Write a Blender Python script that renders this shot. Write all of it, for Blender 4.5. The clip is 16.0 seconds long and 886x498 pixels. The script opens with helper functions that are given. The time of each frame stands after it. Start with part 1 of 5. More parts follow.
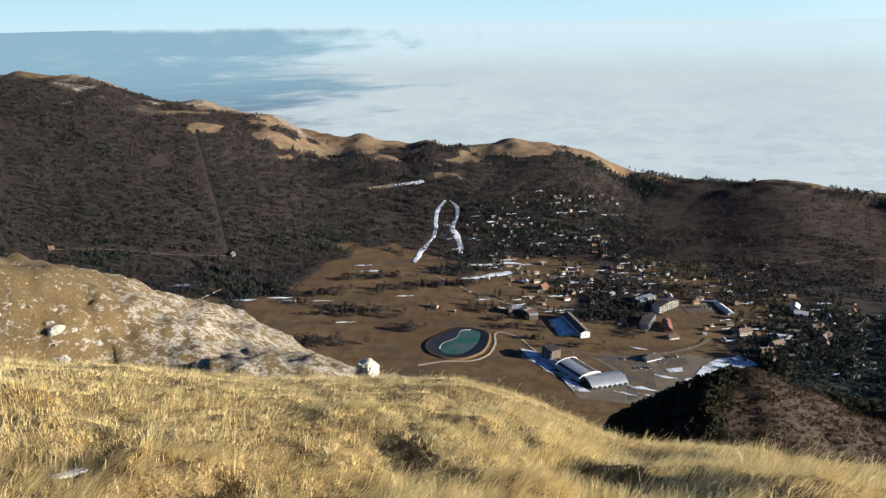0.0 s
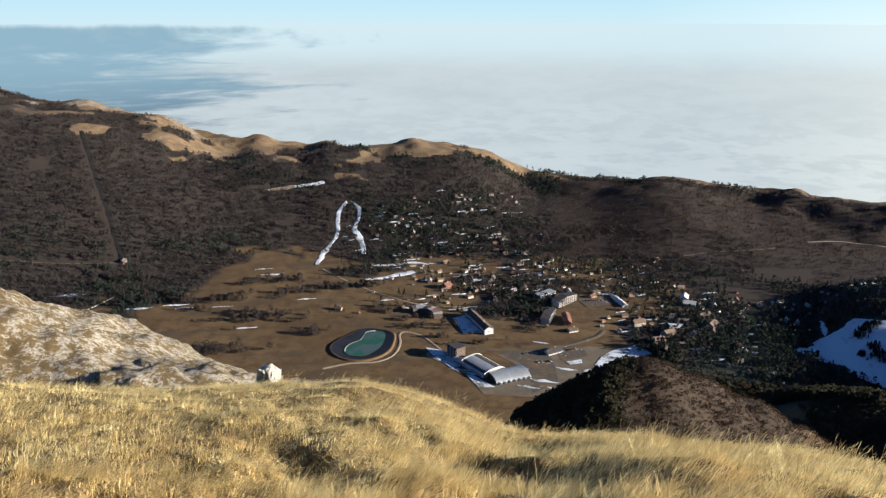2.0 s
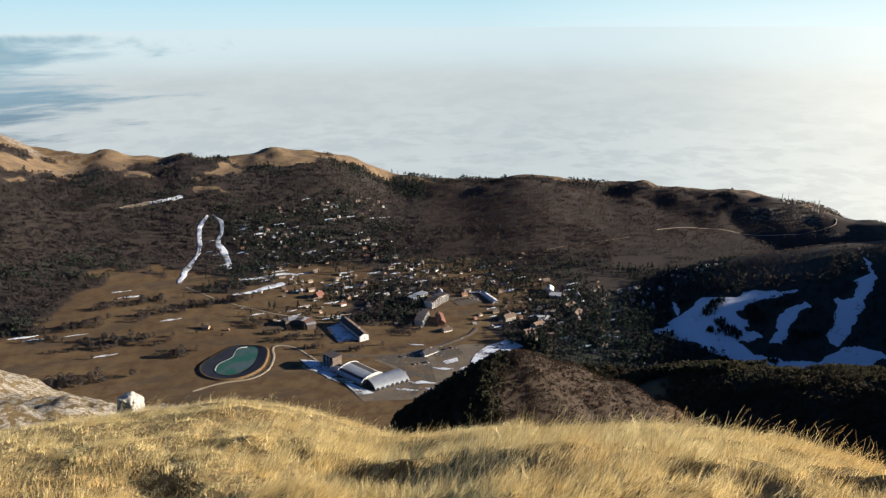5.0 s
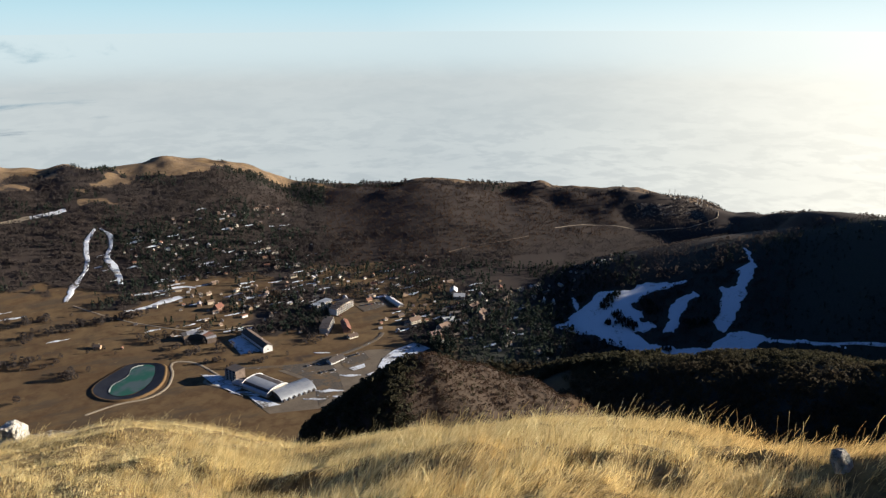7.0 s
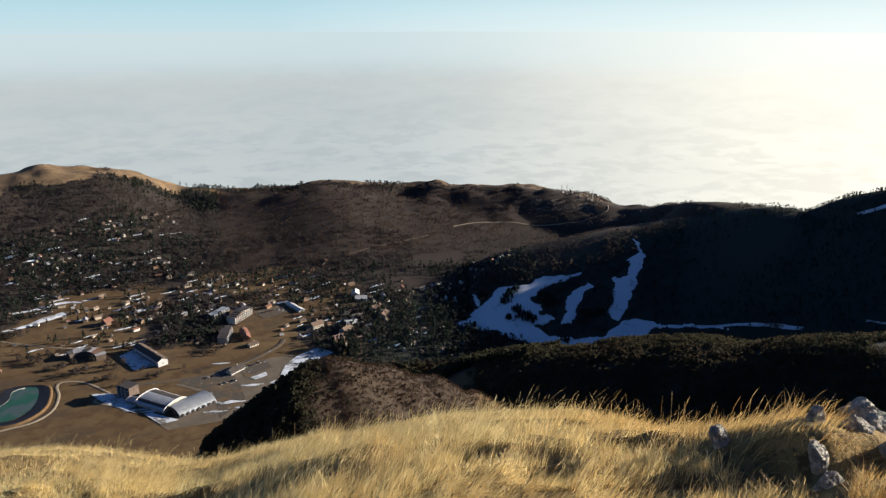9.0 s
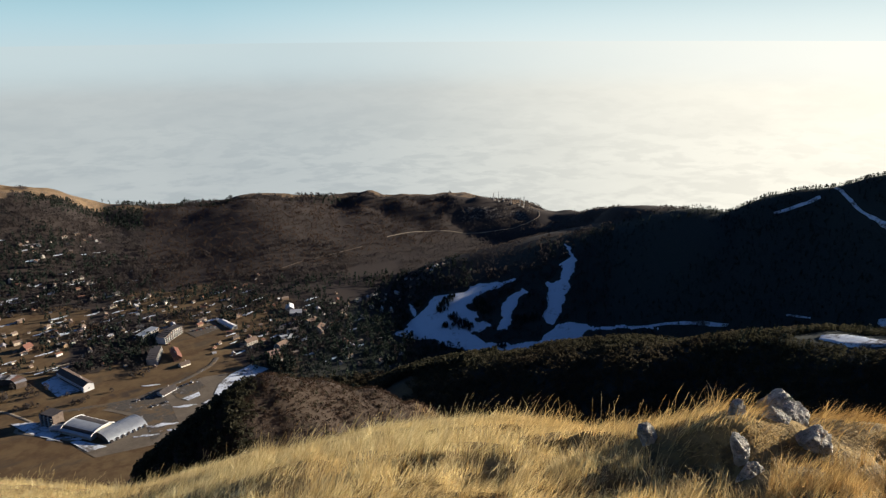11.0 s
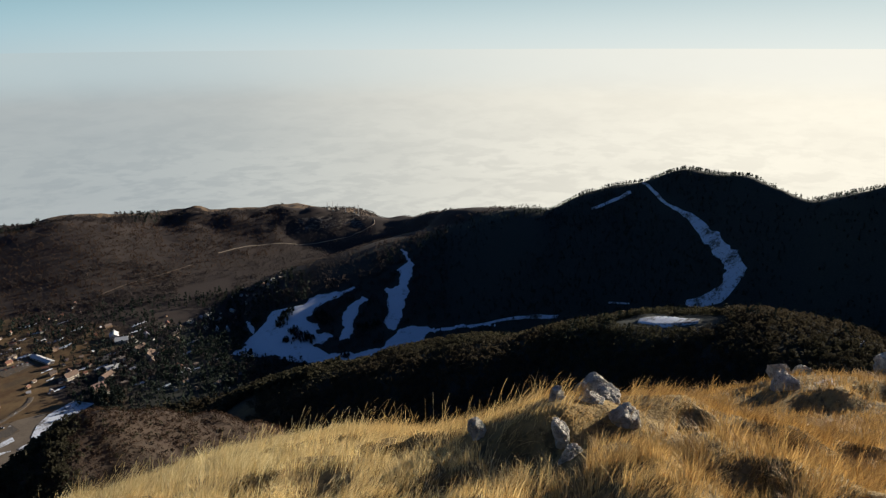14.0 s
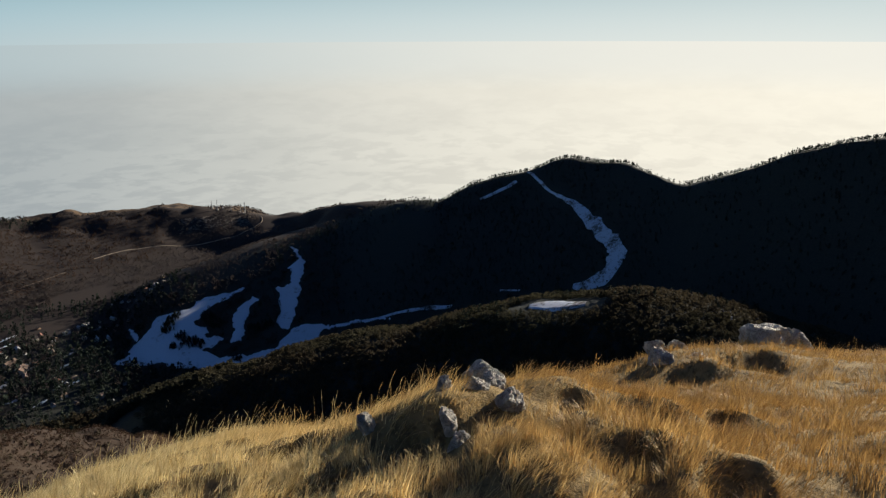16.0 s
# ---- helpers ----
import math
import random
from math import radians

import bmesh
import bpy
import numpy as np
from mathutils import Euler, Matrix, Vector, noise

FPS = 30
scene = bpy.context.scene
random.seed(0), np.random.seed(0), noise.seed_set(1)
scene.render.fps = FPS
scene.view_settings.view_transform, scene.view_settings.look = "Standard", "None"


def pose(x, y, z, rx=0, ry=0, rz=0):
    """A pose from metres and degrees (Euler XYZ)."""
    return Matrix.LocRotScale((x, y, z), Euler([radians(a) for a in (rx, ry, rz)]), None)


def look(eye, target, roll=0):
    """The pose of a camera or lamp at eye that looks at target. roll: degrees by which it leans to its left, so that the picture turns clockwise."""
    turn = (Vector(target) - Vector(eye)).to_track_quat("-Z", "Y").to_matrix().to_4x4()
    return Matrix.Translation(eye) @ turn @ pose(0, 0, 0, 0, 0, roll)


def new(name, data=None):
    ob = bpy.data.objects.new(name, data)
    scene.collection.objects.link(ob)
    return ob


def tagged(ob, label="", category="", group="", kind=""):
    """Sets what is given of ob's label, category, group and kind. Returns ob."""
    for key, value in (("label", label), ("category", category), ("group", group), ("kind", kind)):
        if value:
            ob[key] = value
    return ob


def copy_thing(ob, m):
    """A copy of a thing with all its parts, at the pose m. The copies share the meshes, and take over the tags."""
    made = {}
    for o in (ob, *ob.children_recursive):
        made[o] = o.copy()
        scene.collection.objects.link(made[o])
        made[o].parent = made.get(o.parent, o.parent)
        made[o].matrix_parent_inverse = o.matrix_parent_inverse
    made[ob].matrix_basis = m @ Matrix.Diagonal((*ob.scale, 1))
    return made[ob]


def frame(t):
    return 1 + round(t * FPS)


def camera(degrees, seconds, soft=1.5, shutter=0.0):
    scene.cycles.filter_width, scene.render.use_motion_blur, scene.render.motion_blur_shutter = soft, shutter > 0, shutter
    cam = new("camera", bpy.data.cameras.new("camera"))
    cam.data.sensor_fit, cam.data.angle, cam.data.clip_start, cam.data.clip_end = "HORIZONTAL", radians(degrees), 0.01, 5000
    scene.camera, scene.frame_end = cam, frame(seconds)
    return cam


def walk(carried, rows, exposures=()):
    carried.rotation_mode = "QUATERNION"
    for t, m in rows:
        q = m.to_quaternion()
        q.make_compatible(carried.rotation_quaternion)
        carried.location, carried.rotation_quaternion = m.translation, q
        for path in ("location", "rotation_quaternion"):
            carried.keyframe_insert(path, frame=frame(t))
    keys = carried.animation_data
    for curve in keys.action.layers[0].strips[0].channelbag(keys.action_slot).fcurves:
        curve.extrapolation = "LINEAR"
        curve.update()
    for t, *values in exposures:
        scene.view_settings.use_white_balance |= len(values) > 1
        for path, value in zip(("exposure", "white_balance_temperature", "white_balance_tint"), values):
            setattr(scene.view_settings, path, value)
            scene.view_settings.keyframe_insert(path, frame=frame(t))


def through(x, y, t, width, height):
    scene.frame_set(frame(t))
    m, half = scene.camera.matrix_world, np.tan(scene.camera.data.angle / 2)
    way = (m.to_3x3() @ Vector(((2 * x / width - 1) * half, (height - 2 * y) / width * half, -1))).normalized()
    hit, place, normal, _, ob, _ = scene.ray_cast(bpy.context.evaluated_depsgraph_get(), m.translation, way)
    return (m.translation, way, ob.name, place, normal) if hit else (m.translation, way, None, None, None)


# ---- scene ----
# Camera: a phone at arm's length, turned to the right round the body.
H = 420.0            # height of the eye above the plateau floor
REACH = 0.45         # from the body's axis to the lens
cam = camera(61.71, 16.0, soft=1.3)
# seconds, yaw, pitch, roll
TURNS = [
    (0.0, -0.00, -17.93, -1.00),
    (0.5, -2.00, -18.16, -1.20),
    (1.0, -3.71, -18.13, -0.73),
    (1.5, -5.79, -17.94, -0.22),
    (2.0, -7.86, -17.98, 0.04),
    (2.5, -9.84, -18.24, -0.05),
    (3.0, -11.63, -18.29, -0.04),
    (5.5, -20.32, -17.43, -0.53),
    (6.0, -22.40, -17.36, -0.51),
    (6.5, -24.29, -17.28, -0.21),
    (7.0, -26.23, -17.36, -0.24),
    (7.5, -28.18, -17.54, -0.30),
    (8.0, -30.15, -17.65, -0.52),
    (8.5, -32.38, -17.61, -0.05),
    (9.0, -34.29, -17.34, -0.09),
    (11.5, -41.56, -16.61, -0.59),
    (12.0, -44.04, -16.68, -0.82),
    (12.5, -46.20, -16.55, -0.61),
    (13.0, -48.45, -16.49, -0.55),
    (13.5, -50.75, -16.37, -0.79),
    (14.0, -52.64, -16.08, -0.29),
    (14.5, -54.43, -15.95, -0.37),
    (15.0, -56.22, -16.04, -0.26),
    (15.5, -57.96, -16.39, -0.33),
    (16.0, -61.32, -16.63, -0.24),
]


def held(yaw, pitch, roll):
    a = radians(-yaw)
    return pose(REACH * math.sin(a), REACH * (math.cos(a) - 1), H, 0, 0, yaw) @ pose(0, 0, 0, 90 + pitch) @ pose(0, 0, 0, 0, 0, roll)


walk(cam, [(t, held(y, p, r)) for t, y, p, r in TURNS], [(0.0, 1.42, 6150, 8), (3.0, 1.42, 6350, 9), (5.5, 1.38, 6500, 10), (9.0, 1.25, 6550, 10), (12.5, 1.02, 6600, 10), (16.0, 0.8, 6550, 10)])

# ---- world and sun ----
SUN_AZ, SUN_EL = 109.0, 14.8        # degrees: clockwise from +y, above the horizon


def bearing(az, d, z=0.0):
    """A place at d metres from the viewpoint in the direction az (degrees, clockwise from +y)."""
    return Vector((d * math.sin(radians(az)), d * math.cos(radians(az)), z))


world = bpy.data.worlds.new("sky")
scene.world = world
world.use_nodes = True
wn = world.node_tree
sky = wn.nodes.new("ShaderNodeTexSky")
sky.sky_type = "NISHITA"
sky.sun_disc = False
sky.sun_elevation = radians(SUN_EL)
sky.sun_rotation = radians(SUN_AZ)
sky.altitude = 600
sky.air_density, sky.dust_density, sky.ozone_density = 1.0, 0.3, 2.0
cool = wn.nodes.new("ShaderNodeMix")
cool.data_type, cool.blend_type = "RGBA", "MULTIPLY"
cool.inputs[0].default_value = 1.0
cool.inputs[7].default_value = (0.60, 0.88, 1.32, 1)
wn.links.new(sky.outputs[0], cool.inputs[6])
# pale haze that thins out upwards from the horizon
way = wn.nodes.new("ShaderNodeSeparateXYZ")
wn.links.new(wn.nodes.new("ShaderNodeTexCoord").outputs["Generated"], way.inputs[0])
thin = wn.nodes.new("ShaderNodeMapRange")
thin.interpolation_type = "SMOOTHSTEP"
for k, v in zip(("From Min", "From Max", "To Min", "To Max"), (0.0, 0.16, 1.0, 0.0)):
    thin.inputs[k].default_value = v
wn.links.new(way.outputs[2], thin.inputs["Value"])
haze = wn.nodes.new("ShaderNodeMix")
haze.data_type = "RGBA"
tone = wn.nodes.new("ShaderNodeMix")        # paler on the sunward side
tone.data_type = "RGBA"
tone.inputs[6].default_value, tone.inputs[7].default_value = (8.6, 10.6, 11.3, 1), (15.0, 15.8, 15.0, 1)
side = wn.nodes.new("ShaderNodeVectorMath")
side.operation = "DOT_PRODUCT"
wn.links.new(way.inputs[0].links[0].from_socket, side.inputs[0])
side.inputs[1].default_value = bearing(SUN_AZ, 1.0)
lean_in = wn.nodes.new("ShaderNodeMapRange")
for k, v in zip(("From Min", "From Max", "To Min", "To Max"), (0.05, 0.92, 0.0, 1.0)):
    lean_in.inputs[k].default_value = v
wn.links.new(side.outputs["Value"], lean_in.inputs["Value"])
wn.links.new(lean_in.outputs[0], tone.inputs[0])
upper = wn.nodes.new("ShaderNodeMix")       # bluer a little above the horizon
upper.data_type = "RGBA"
blue = wn.nodes.new("ShaderNodeMix")
blue.data_type = "RGBA"
blue.inputs[6].default_value, blue.inputs[7].default_value = (6.2, 10.0, 11.6, 1), (11.5, 13.4, 13.6, 1)
wn.links.new(lean_in.outputs[0], blue.inputs[0])
wn.links.new(blue.outputs[2], upper.inputs[7])
climb = wn.nodes.new("ShaderNodeMapRange")
climb.interpolation_type = "SMOOTHSTEP"
for k, v in zip(("From Min", "From Max", "To Min", "To Max"), (-0.045, 0.05, 0.0, 1.0)):
    climb.inputs[k].default_value = v
wn.links.new(way.outputs[2], climb.inputs["Value"])
wn.links.new(climb.outputs[0], upper.inputs[0])
wn.links.new(tone.outputs[2], upper.inputs[6])
wn.links.new(upper.outputs[2], haze.inputs[7])
wn.links.new(thin.outputs[0], haze.inputs[0])
wn.links.new(cool.outputs[2], haze.inputs[6])
wn.links.new(haze.outputs[2], wn.nodes["Background"].inputs[0])
wn.nodes["Background"].inputs[1].default_value = 0.030
sun_dir = bearing(SUN_AZ, math.cos(radians(SUN_EL)), math.sin(radians(SUN_EL)))
sun = new("sun", bpy.data.lights.new("sun", "SUN"))
sun.data.energy, sun.data.angle, sun.data.color = 5.5, radians(0.55), (1.0, 0.90, 0.76)
sun.matrix_world = look((0, 0, 900), Vector((0, 0, 900)) - sun_dir)

# ---- materials ----


class Nodes:
    """A short way to write node materials."""

    def __init__(self, name, rough=0.9):
        self.mat = bpy.data.materials.new(name)
        self.mat.use_nodes = True
        self.t = self.mat.node_tree
        self.bsdf = self.t.nodes["Principled BSDF"]
        self.bsdf.inputs["Roughness"].default_value = rough
        self.bsdf.inputs["Specular IOR Level"].default_value = 0.15
        self.coord = self.t.nodes.new("ShaderNodeTexCoord").outputs["Object"]

    def put(self, socket, value):
        if hasattr(value, "links"):
            self.t.links.new(value, socket)
        elif isinstance(value, tuple) and len(value) == 3 and socket.type == "RGBA":
            socket.default_value = (*value, 1)
        else:
            socket.default_value = value

    def noise(self, scale, detail=4.0, rough=0.55, vec=None, distort=0.0):
        n = self.t.nodes.new("ShaderNodeTexNoise")
        self.put(n.inputs["Vector"], vec or self.coord)
        n.inputs["Scale"].default_value, n.inputs["Detail"].default_value = scale, detail
        n.inputs["Roughness"].default_value, n.inputs["Distortion"].default_value = rough, distort
        return n.outputs["Fac"]

    def voronoi(self, scale, feature="F1", vec=None):
        n = self.t.nodes.new("ShaderNodeTexVoronoi")
        n.feature = feature
        self.put(n.inputs["Vector"], vec or self.coord)
        n.inputs["Scale"].default_value = scale
        return n.outputs["Distance"]

    def ramp(self, fac, lo, hi, a=0.0, b=1.0):
        n = self.t.nodes.new("ShaderNodeMapRange")
        n.interpolation_type = "SMOOTHSTEP"
        for k, v in zip(("Value", "From Min", "From Max", "To Min", "To Max"), (fac, lo, hi, a, b)):
            self.put(n.inputs[k], v)
        return n.outputs["Result"]

    def mix(self, fac, a, b, blend="MIX"):
        n = self.t.nodes.new("ShaderNodeMix")
        n.data_type, n.blend_type = "RGBA", blend
        for s, v in zip((n.inputs[0], n.inputs[6], n.inputs[7]), (fac, a, b)):
            self.put(s, v)
        return n.outputs[2]

    def math(self, op, a, b=0.0):
        n = self.t.nodes.new("ShaderNodeMath")
        n.operation = op
        self.put(n.inputs[0], a), self.put(n.inputs[1], b)
        return n.outputs[0]

    def scaled(self, x, y, z, rot=(0, 0, 0)):
        n = self.t.nodes.new("ShaderNodeMapping")
        self.put(n.inputs["Vector"], self.coord)
        n.inputs["Scale"].default_value, n.inputs["Rotation"].default_value = (x, y, z), rot
        return n.outputs[0]

    def attr(self, name):
        n = self.t.nodes.new("ShaderNodeAttribute")
        n.attribute_name = name
        return n

    def random(self):
        return self.t.nodes.new("ShaderNodeObjectInfo").outputs["Random"]

    def island(self):
        return self.t.nodes.new("ShaderNodeNewGeometry").outputs["Random Per Island"]

    def bump(self, height, strength=0.5, distance=0.1):
        n = self.t.nodes.new("ShaderNodeBump")
        n.inputs["Strength"].default_value, n.inputs["Distance"].default_value = strength, distance
        self.put(n.inputs["Height"], height)
        self.put(self.bsdf.inputs["Normal"], n.outputs[0])

    def done(self, color):
        self.put(self.bsdf.inputs["Base Color"], color)
        return self.mat


def plain(name, a, b, scale, rough=0.8, bump=0.0, metal=0.0):
    """Two tones in patches at two sizes, with a little relief."""
    m = Nodes(name, rough)
    big, fine = m.noise(scale, 5), m.noise(scale * 9, 3)
    fac = m.math("ADD", m.math("MULTIPLY", big, 0.65), m.math("MULTIPLY", fine, 0.35))
    m.bsdf.inputs["Metallic"].default_value = metal
    if bump:
        m.bump(fine, 0.6, bump)
    return m.done(m.mix(m.ramp(fac, 0.35, 0.65), a, b))


def ground_material():
    m = Nodes("ground_cover", 0.95)
    cover = m.attr("cover")
    sep = m.t.nodes.new("ShaderNodeSeparateColor")
    m.put(sep.inputs[0], cover.outputs["Color"])
    wood, turf, stone = sep.outputs[0], sep.outputs[1], sep.outputs[2]
    near = m.attr("near").outputs["Fac"]
    broad, mid, fine = m.noise(0.006, 6, 0.6), m.noise(0.05, 6, 0.65), m.noise(0.5, 5, 0.7)
    # meadow and heath of the plateau
    meadow = m.mix(m.ramp(broad, 0.35, 0.65), (0.094, 0.061, 0.031), (0.136, 0.092, 0.046))
    meadow = m.mix(m.ramp(mid, 0.35, 0.7), meadow, (0.071, 0.042, 0.021))
    bald = m.mix(m.ramp(mid, 0.3, 0.7), (0.20, 0.135, 0.075), (0.105, 0.072, 0.045))
    bald = m.mix(m.ramp(fine, 0.56, 0.70, 0.0, 0.6), bald, (0.40, 0.34, 0.27))
    worn = m.noise(0.016, 6, 0.7, m.scaled(0.6, 1.6, 1.0))
    meadow = m.mix(m.ramp(worn, 0.50, 0.64, 0.0, 0.75), meadow, (0.062, 0.047, 0.032))
    meadow = m.mix(m.ramp(m.noise(0.11, 5, 0.75), 0.60, 0.70, 0.0, 0.5), meadow, (0.17, 0.12, 0.065))
    heath = m.mix(m.ramp(mid, 0.35, 0.65), (0.030, 0.025, 0.022), (0.039, 0.030, 0.026))
    heath = m.mix(m.ramp(fine, 0.4, 0.62), heath, (0.036, 0.027, 0.023))
    rock = m.mix(m.ramp(fine, 0.35, 0.65), (0.31, 0.27, 0.22), (0.13, 0.108, 0.085))
    litter = m.mix(m.ramp(fine, 0.35, 0.65), (0.025, 0.031, 0.027), (0.036, 0.040, 0.033))
    heath = m.mix(m.attr("spruce").outputs["Fac"], heath, litter)
    col = m.mix(m.ramp(wood, 0.25, 0.75), meadow, heath)
    edge = m.math("ADD", turf, m.math("MULTIPLY", m.math("SUBTRACT", mid, 0.5), 0.9))
    col = m.mix(m.ramp(edge, 0.40, 0.60), col, bald)
    edge = m.math("ADD", stone, m.math("MULTIPLY", m.math("SUBTRACT", fine, 0.5), 1.1))
    edge = m.math("ADD", edge, m.math("MULTIPLY", m.math("SUBTRACT", m.noise(0.14, 6, 0.75), 0.5), 1.6))
    col = m.mix(m.ramp(edge, 0.48, 0.60), col, rock)
    # dry turf close by
    n1, n2, n3 = m.noise(1.1, 5), m.noise(9.0, 5, 0.7), m.noise(60.0, 3)
    straw = m.mix(m.ramp(n1, 0.35, 0.65), (0.30, 0.215, 0.095), (0.20, 0.14, 0.062))
    straw = m.mix(m.ramp(n2, 0.42, 0.68), straw, (0.10, 0.07, 0.034))
    straw = m.mix(m.math("MULTIPLY", wood, 0.8), straw, (0.105, 0.072, 0.036))
    lime = m.mix(m.ramp(n2, 0.35, 0.65), (0.44, 0.40, 0.335), (0.17, 0.145, 0.11))
    edge = m.math("ADD", stone, m.math("MULTIPLY", m.math("SUBTRACT", m.noise(2.6, 8, 0.78), 0.5), 1.9))
    straw = m.mix(m.ramp(edge, 0.50, 0.56), straw, lime)
    m.bump(m.math("ADD", n2, m.math("MULTIPLY", n3, 0.3)), 0.7, 0.08)
    return m.done(m.mix(near, col, straw))


GROUND = ground_material()


def grass_material():
    m = Nodes("dry_grass", 0.6)
    m.bsdf.inputs["Specular IOR Level"].default_value = 0.3
    tone, tuft = m.island(), m.attr("tuft").outputs["Fac"]
    patch = m.noise(0.55, 4, 0.6)
    col = m.mix(m.ramp(tone, 0.05, 0.95), (0.56, 0.42, 0.17), (1.0, 0.87, 0.49))
    col = m.mix(m.ramp(tuft, 0.45, 1.0, 0.0, 0.5), col, m.mix(tone, (0.30, 0.19, 0.07), (0.72, 0.52, 0.22)))
    col = m.mix(m.ramp(patch, 0.50, 0.80, 0.0, 0.8), col, (0.58, 0.39, 0.155))
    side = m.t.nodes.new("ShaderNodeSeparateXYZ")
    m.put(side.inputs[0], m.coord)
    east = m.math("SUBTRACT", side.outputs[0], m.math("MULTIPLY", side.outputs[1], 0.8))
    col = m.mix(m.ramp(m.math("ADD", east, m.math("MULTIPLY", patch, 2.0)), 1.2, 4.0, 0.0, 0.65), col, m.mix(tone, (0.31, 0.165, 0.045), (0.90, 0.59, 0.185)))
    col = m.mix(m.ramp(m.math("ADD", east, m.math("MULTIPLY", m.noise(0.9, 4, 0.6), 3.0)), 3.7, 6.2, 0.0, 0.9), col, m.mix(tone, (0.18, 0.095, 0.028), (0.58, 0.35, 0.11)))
    tr = m.t.nodes.new("ShaderNodeBsdfTranslucent")
    m.put(tr.inputs[0], col)
    mx = m.t.nodes.new("ShaderNodeMixShader")
    mx.inputs[0].default_value = 0.38
    m.done(col)
    m.t.links.new(m.bsdf.outputs[0], mx.inputs[1]), m.t.links.new(tr.outputs[0], mx.inputs[2])
    m.t.links.new(mx.outputs[0], m.t.nodes["Material Output"].inputs[0])
    return m.mat


GRASS = grass_material()


def twig_material(name, a, b, c, through=0.0):
    """Twigs or needles; through: the share of light that passes a loose crown."""
    m = Nodes(name, 0.9)
    col = m.mix(m.island(), a, b)
    col = m.mix(m.ramp(m.noise(0.008, 4), 0.42, 0.62), col, c)
    col = m.mix(m.ramp(m.noise(0.0045, 5, 0.6), 0.42, 0.62, 0.0, 0.5), col, tuple(0.6 * v for v in a))
    m.done(col)
    if through:
        tr, mx = m.t.nodes.new("ShaderNodeBsdfTranslucent"), m.t.nodes.new("ShaderNodeMixShader")
        m.put(tr.inputs[0], col)
        mx.inputs[0].default_value = through
        m.t.links.new(m.bsdf.outputs[0], mx.inputs[1]), m.t.links.new(tr.outputs[0], mx.inputs[2])
        m.t.links.new(mx.outputs[0], m.t.nodes["Material Output"].inputs[0])
    return m.mat


WOOD_BARE = twig_material("bare_twigs", (0.044, 0.038, 0.037), (0.060, 0.051, 0.048), (0.062, 0.049, 0.043), 0.45)
WOOD_RUST = twig_material("rust_twigs", (0.056, 0.034, 0.022), (0.071, 0.043, 0.027), (0.060, 0.036, 0.023), 0.25)
WOOD_GREEN = twig_material("conifer_needles", (0.014, 0.023, 0.017), (0.026, 0.036, 0.025), (0.020, 0.026, 0.020), 0.15)
WOOD_PINE = twig_material("pine_scrub", (0.036, 0.036, 0.021), (0.060, 0.054, 0.031), (0.056, 0.044, 0.027), 0.4)


def snow_material(name, bare):
    """Thin old snow with earth and grass coming through; bare: from where on the ground shows."""
    m = Nodes(name, 0.7)
    worn = m.math("ADD", m.math("MULTIPLY", m.noise(0.035, 6, 0.7), 0.6), m.math("MULTIPLY", m.noise(0.25, 4, 0.7), 0.4))
    col = m.mix(m.noise(0.6, 4), (0.62, 0.66, 0.72), (0.48, 0.52, 0.58))
    return m.done(m.mix(m.ramp(worn, bare, bare + 0.14), col, (0.10, 0.085, 0.07)))


SNOW = snow_material("old_snow", 0.47)
PISTE_SNOW = snow_material("piste_snow", 0.545)
CLEAN_SNOW = plain("clean_snow", (0.72, 0.75, 0.80), (0.60, 0.63, 0.68), 2.0, 0.6, 0.02)
ROAD = plain("gravel_road", (0.270, 0.225, 0.165), (0.203, 0.165, 0.120), 0.1)


def worn_asphalt():
    """Old asphalt with earth and thin ice on it."""
    m = Nodes("asphalt", 0.85)
    n1, n2 = m.noise(0.05, 6, 0.7), m.noise(0.4, 4, 0.7)
    col = m.mix(m.ramp(n2, 0.35, 0.65), (0.060, 0.053, 0.047), (0.095, 0.082, 0.068))
    col = m.mix(m.ramp(n1, 0.47, 0.60), col, (0.12, 0.085, 0.05))
    return m.done(m.mix(m.ramp(m.noise(0.09, 5, 0.7), 0.60, 0.66, 0.0, 0.8), col, (0.36, 0.37, 0.39)))


ASPHALT = worn_asphalt()
YARD = plain("gravel_yard", (0.10, 0.082, 0.062), (0.15, 0.122, 0.092), 0.06)
TRAIL = plain("worn_trail", (0.12, 0.092, 0.066), (0.088, 0.068, 0.05), 0.1)


def limestone():
    m = Nodes("limestone", 0.9)
    n1, n2 = m.noise(7.0, 6, 0.7), m.noise(48.0, 5, 0.75)
    col = m.mix(m.ramp(n1, 0.40, 0.60), (0.40, 0.375, 0.325), (0.70, 0.66, 0.58))
    col = m.mix(m.ramp(n2, 0.56, 0.72), col, (0.22, 0.20, 0.17))
    cleft = m.noise(8.0, 5, 0.6, m.scaled(1.0, 1.0, 3.0), 0.6)
    col = m.mix(m.ramp(m.math("ABSOLUTE", m.math("SUBTRACT", cleft, 0.5)), 0.0, 0.02, 0.75, 0.0), col, (0.09, 0.08, 0.068))
    m.bump(m.math("ADD", n2, m.math("MULTIPLY", n1, 1.5)), 1.0, 0.05)
    return m.done(col)


LIMESTONE = limestone()


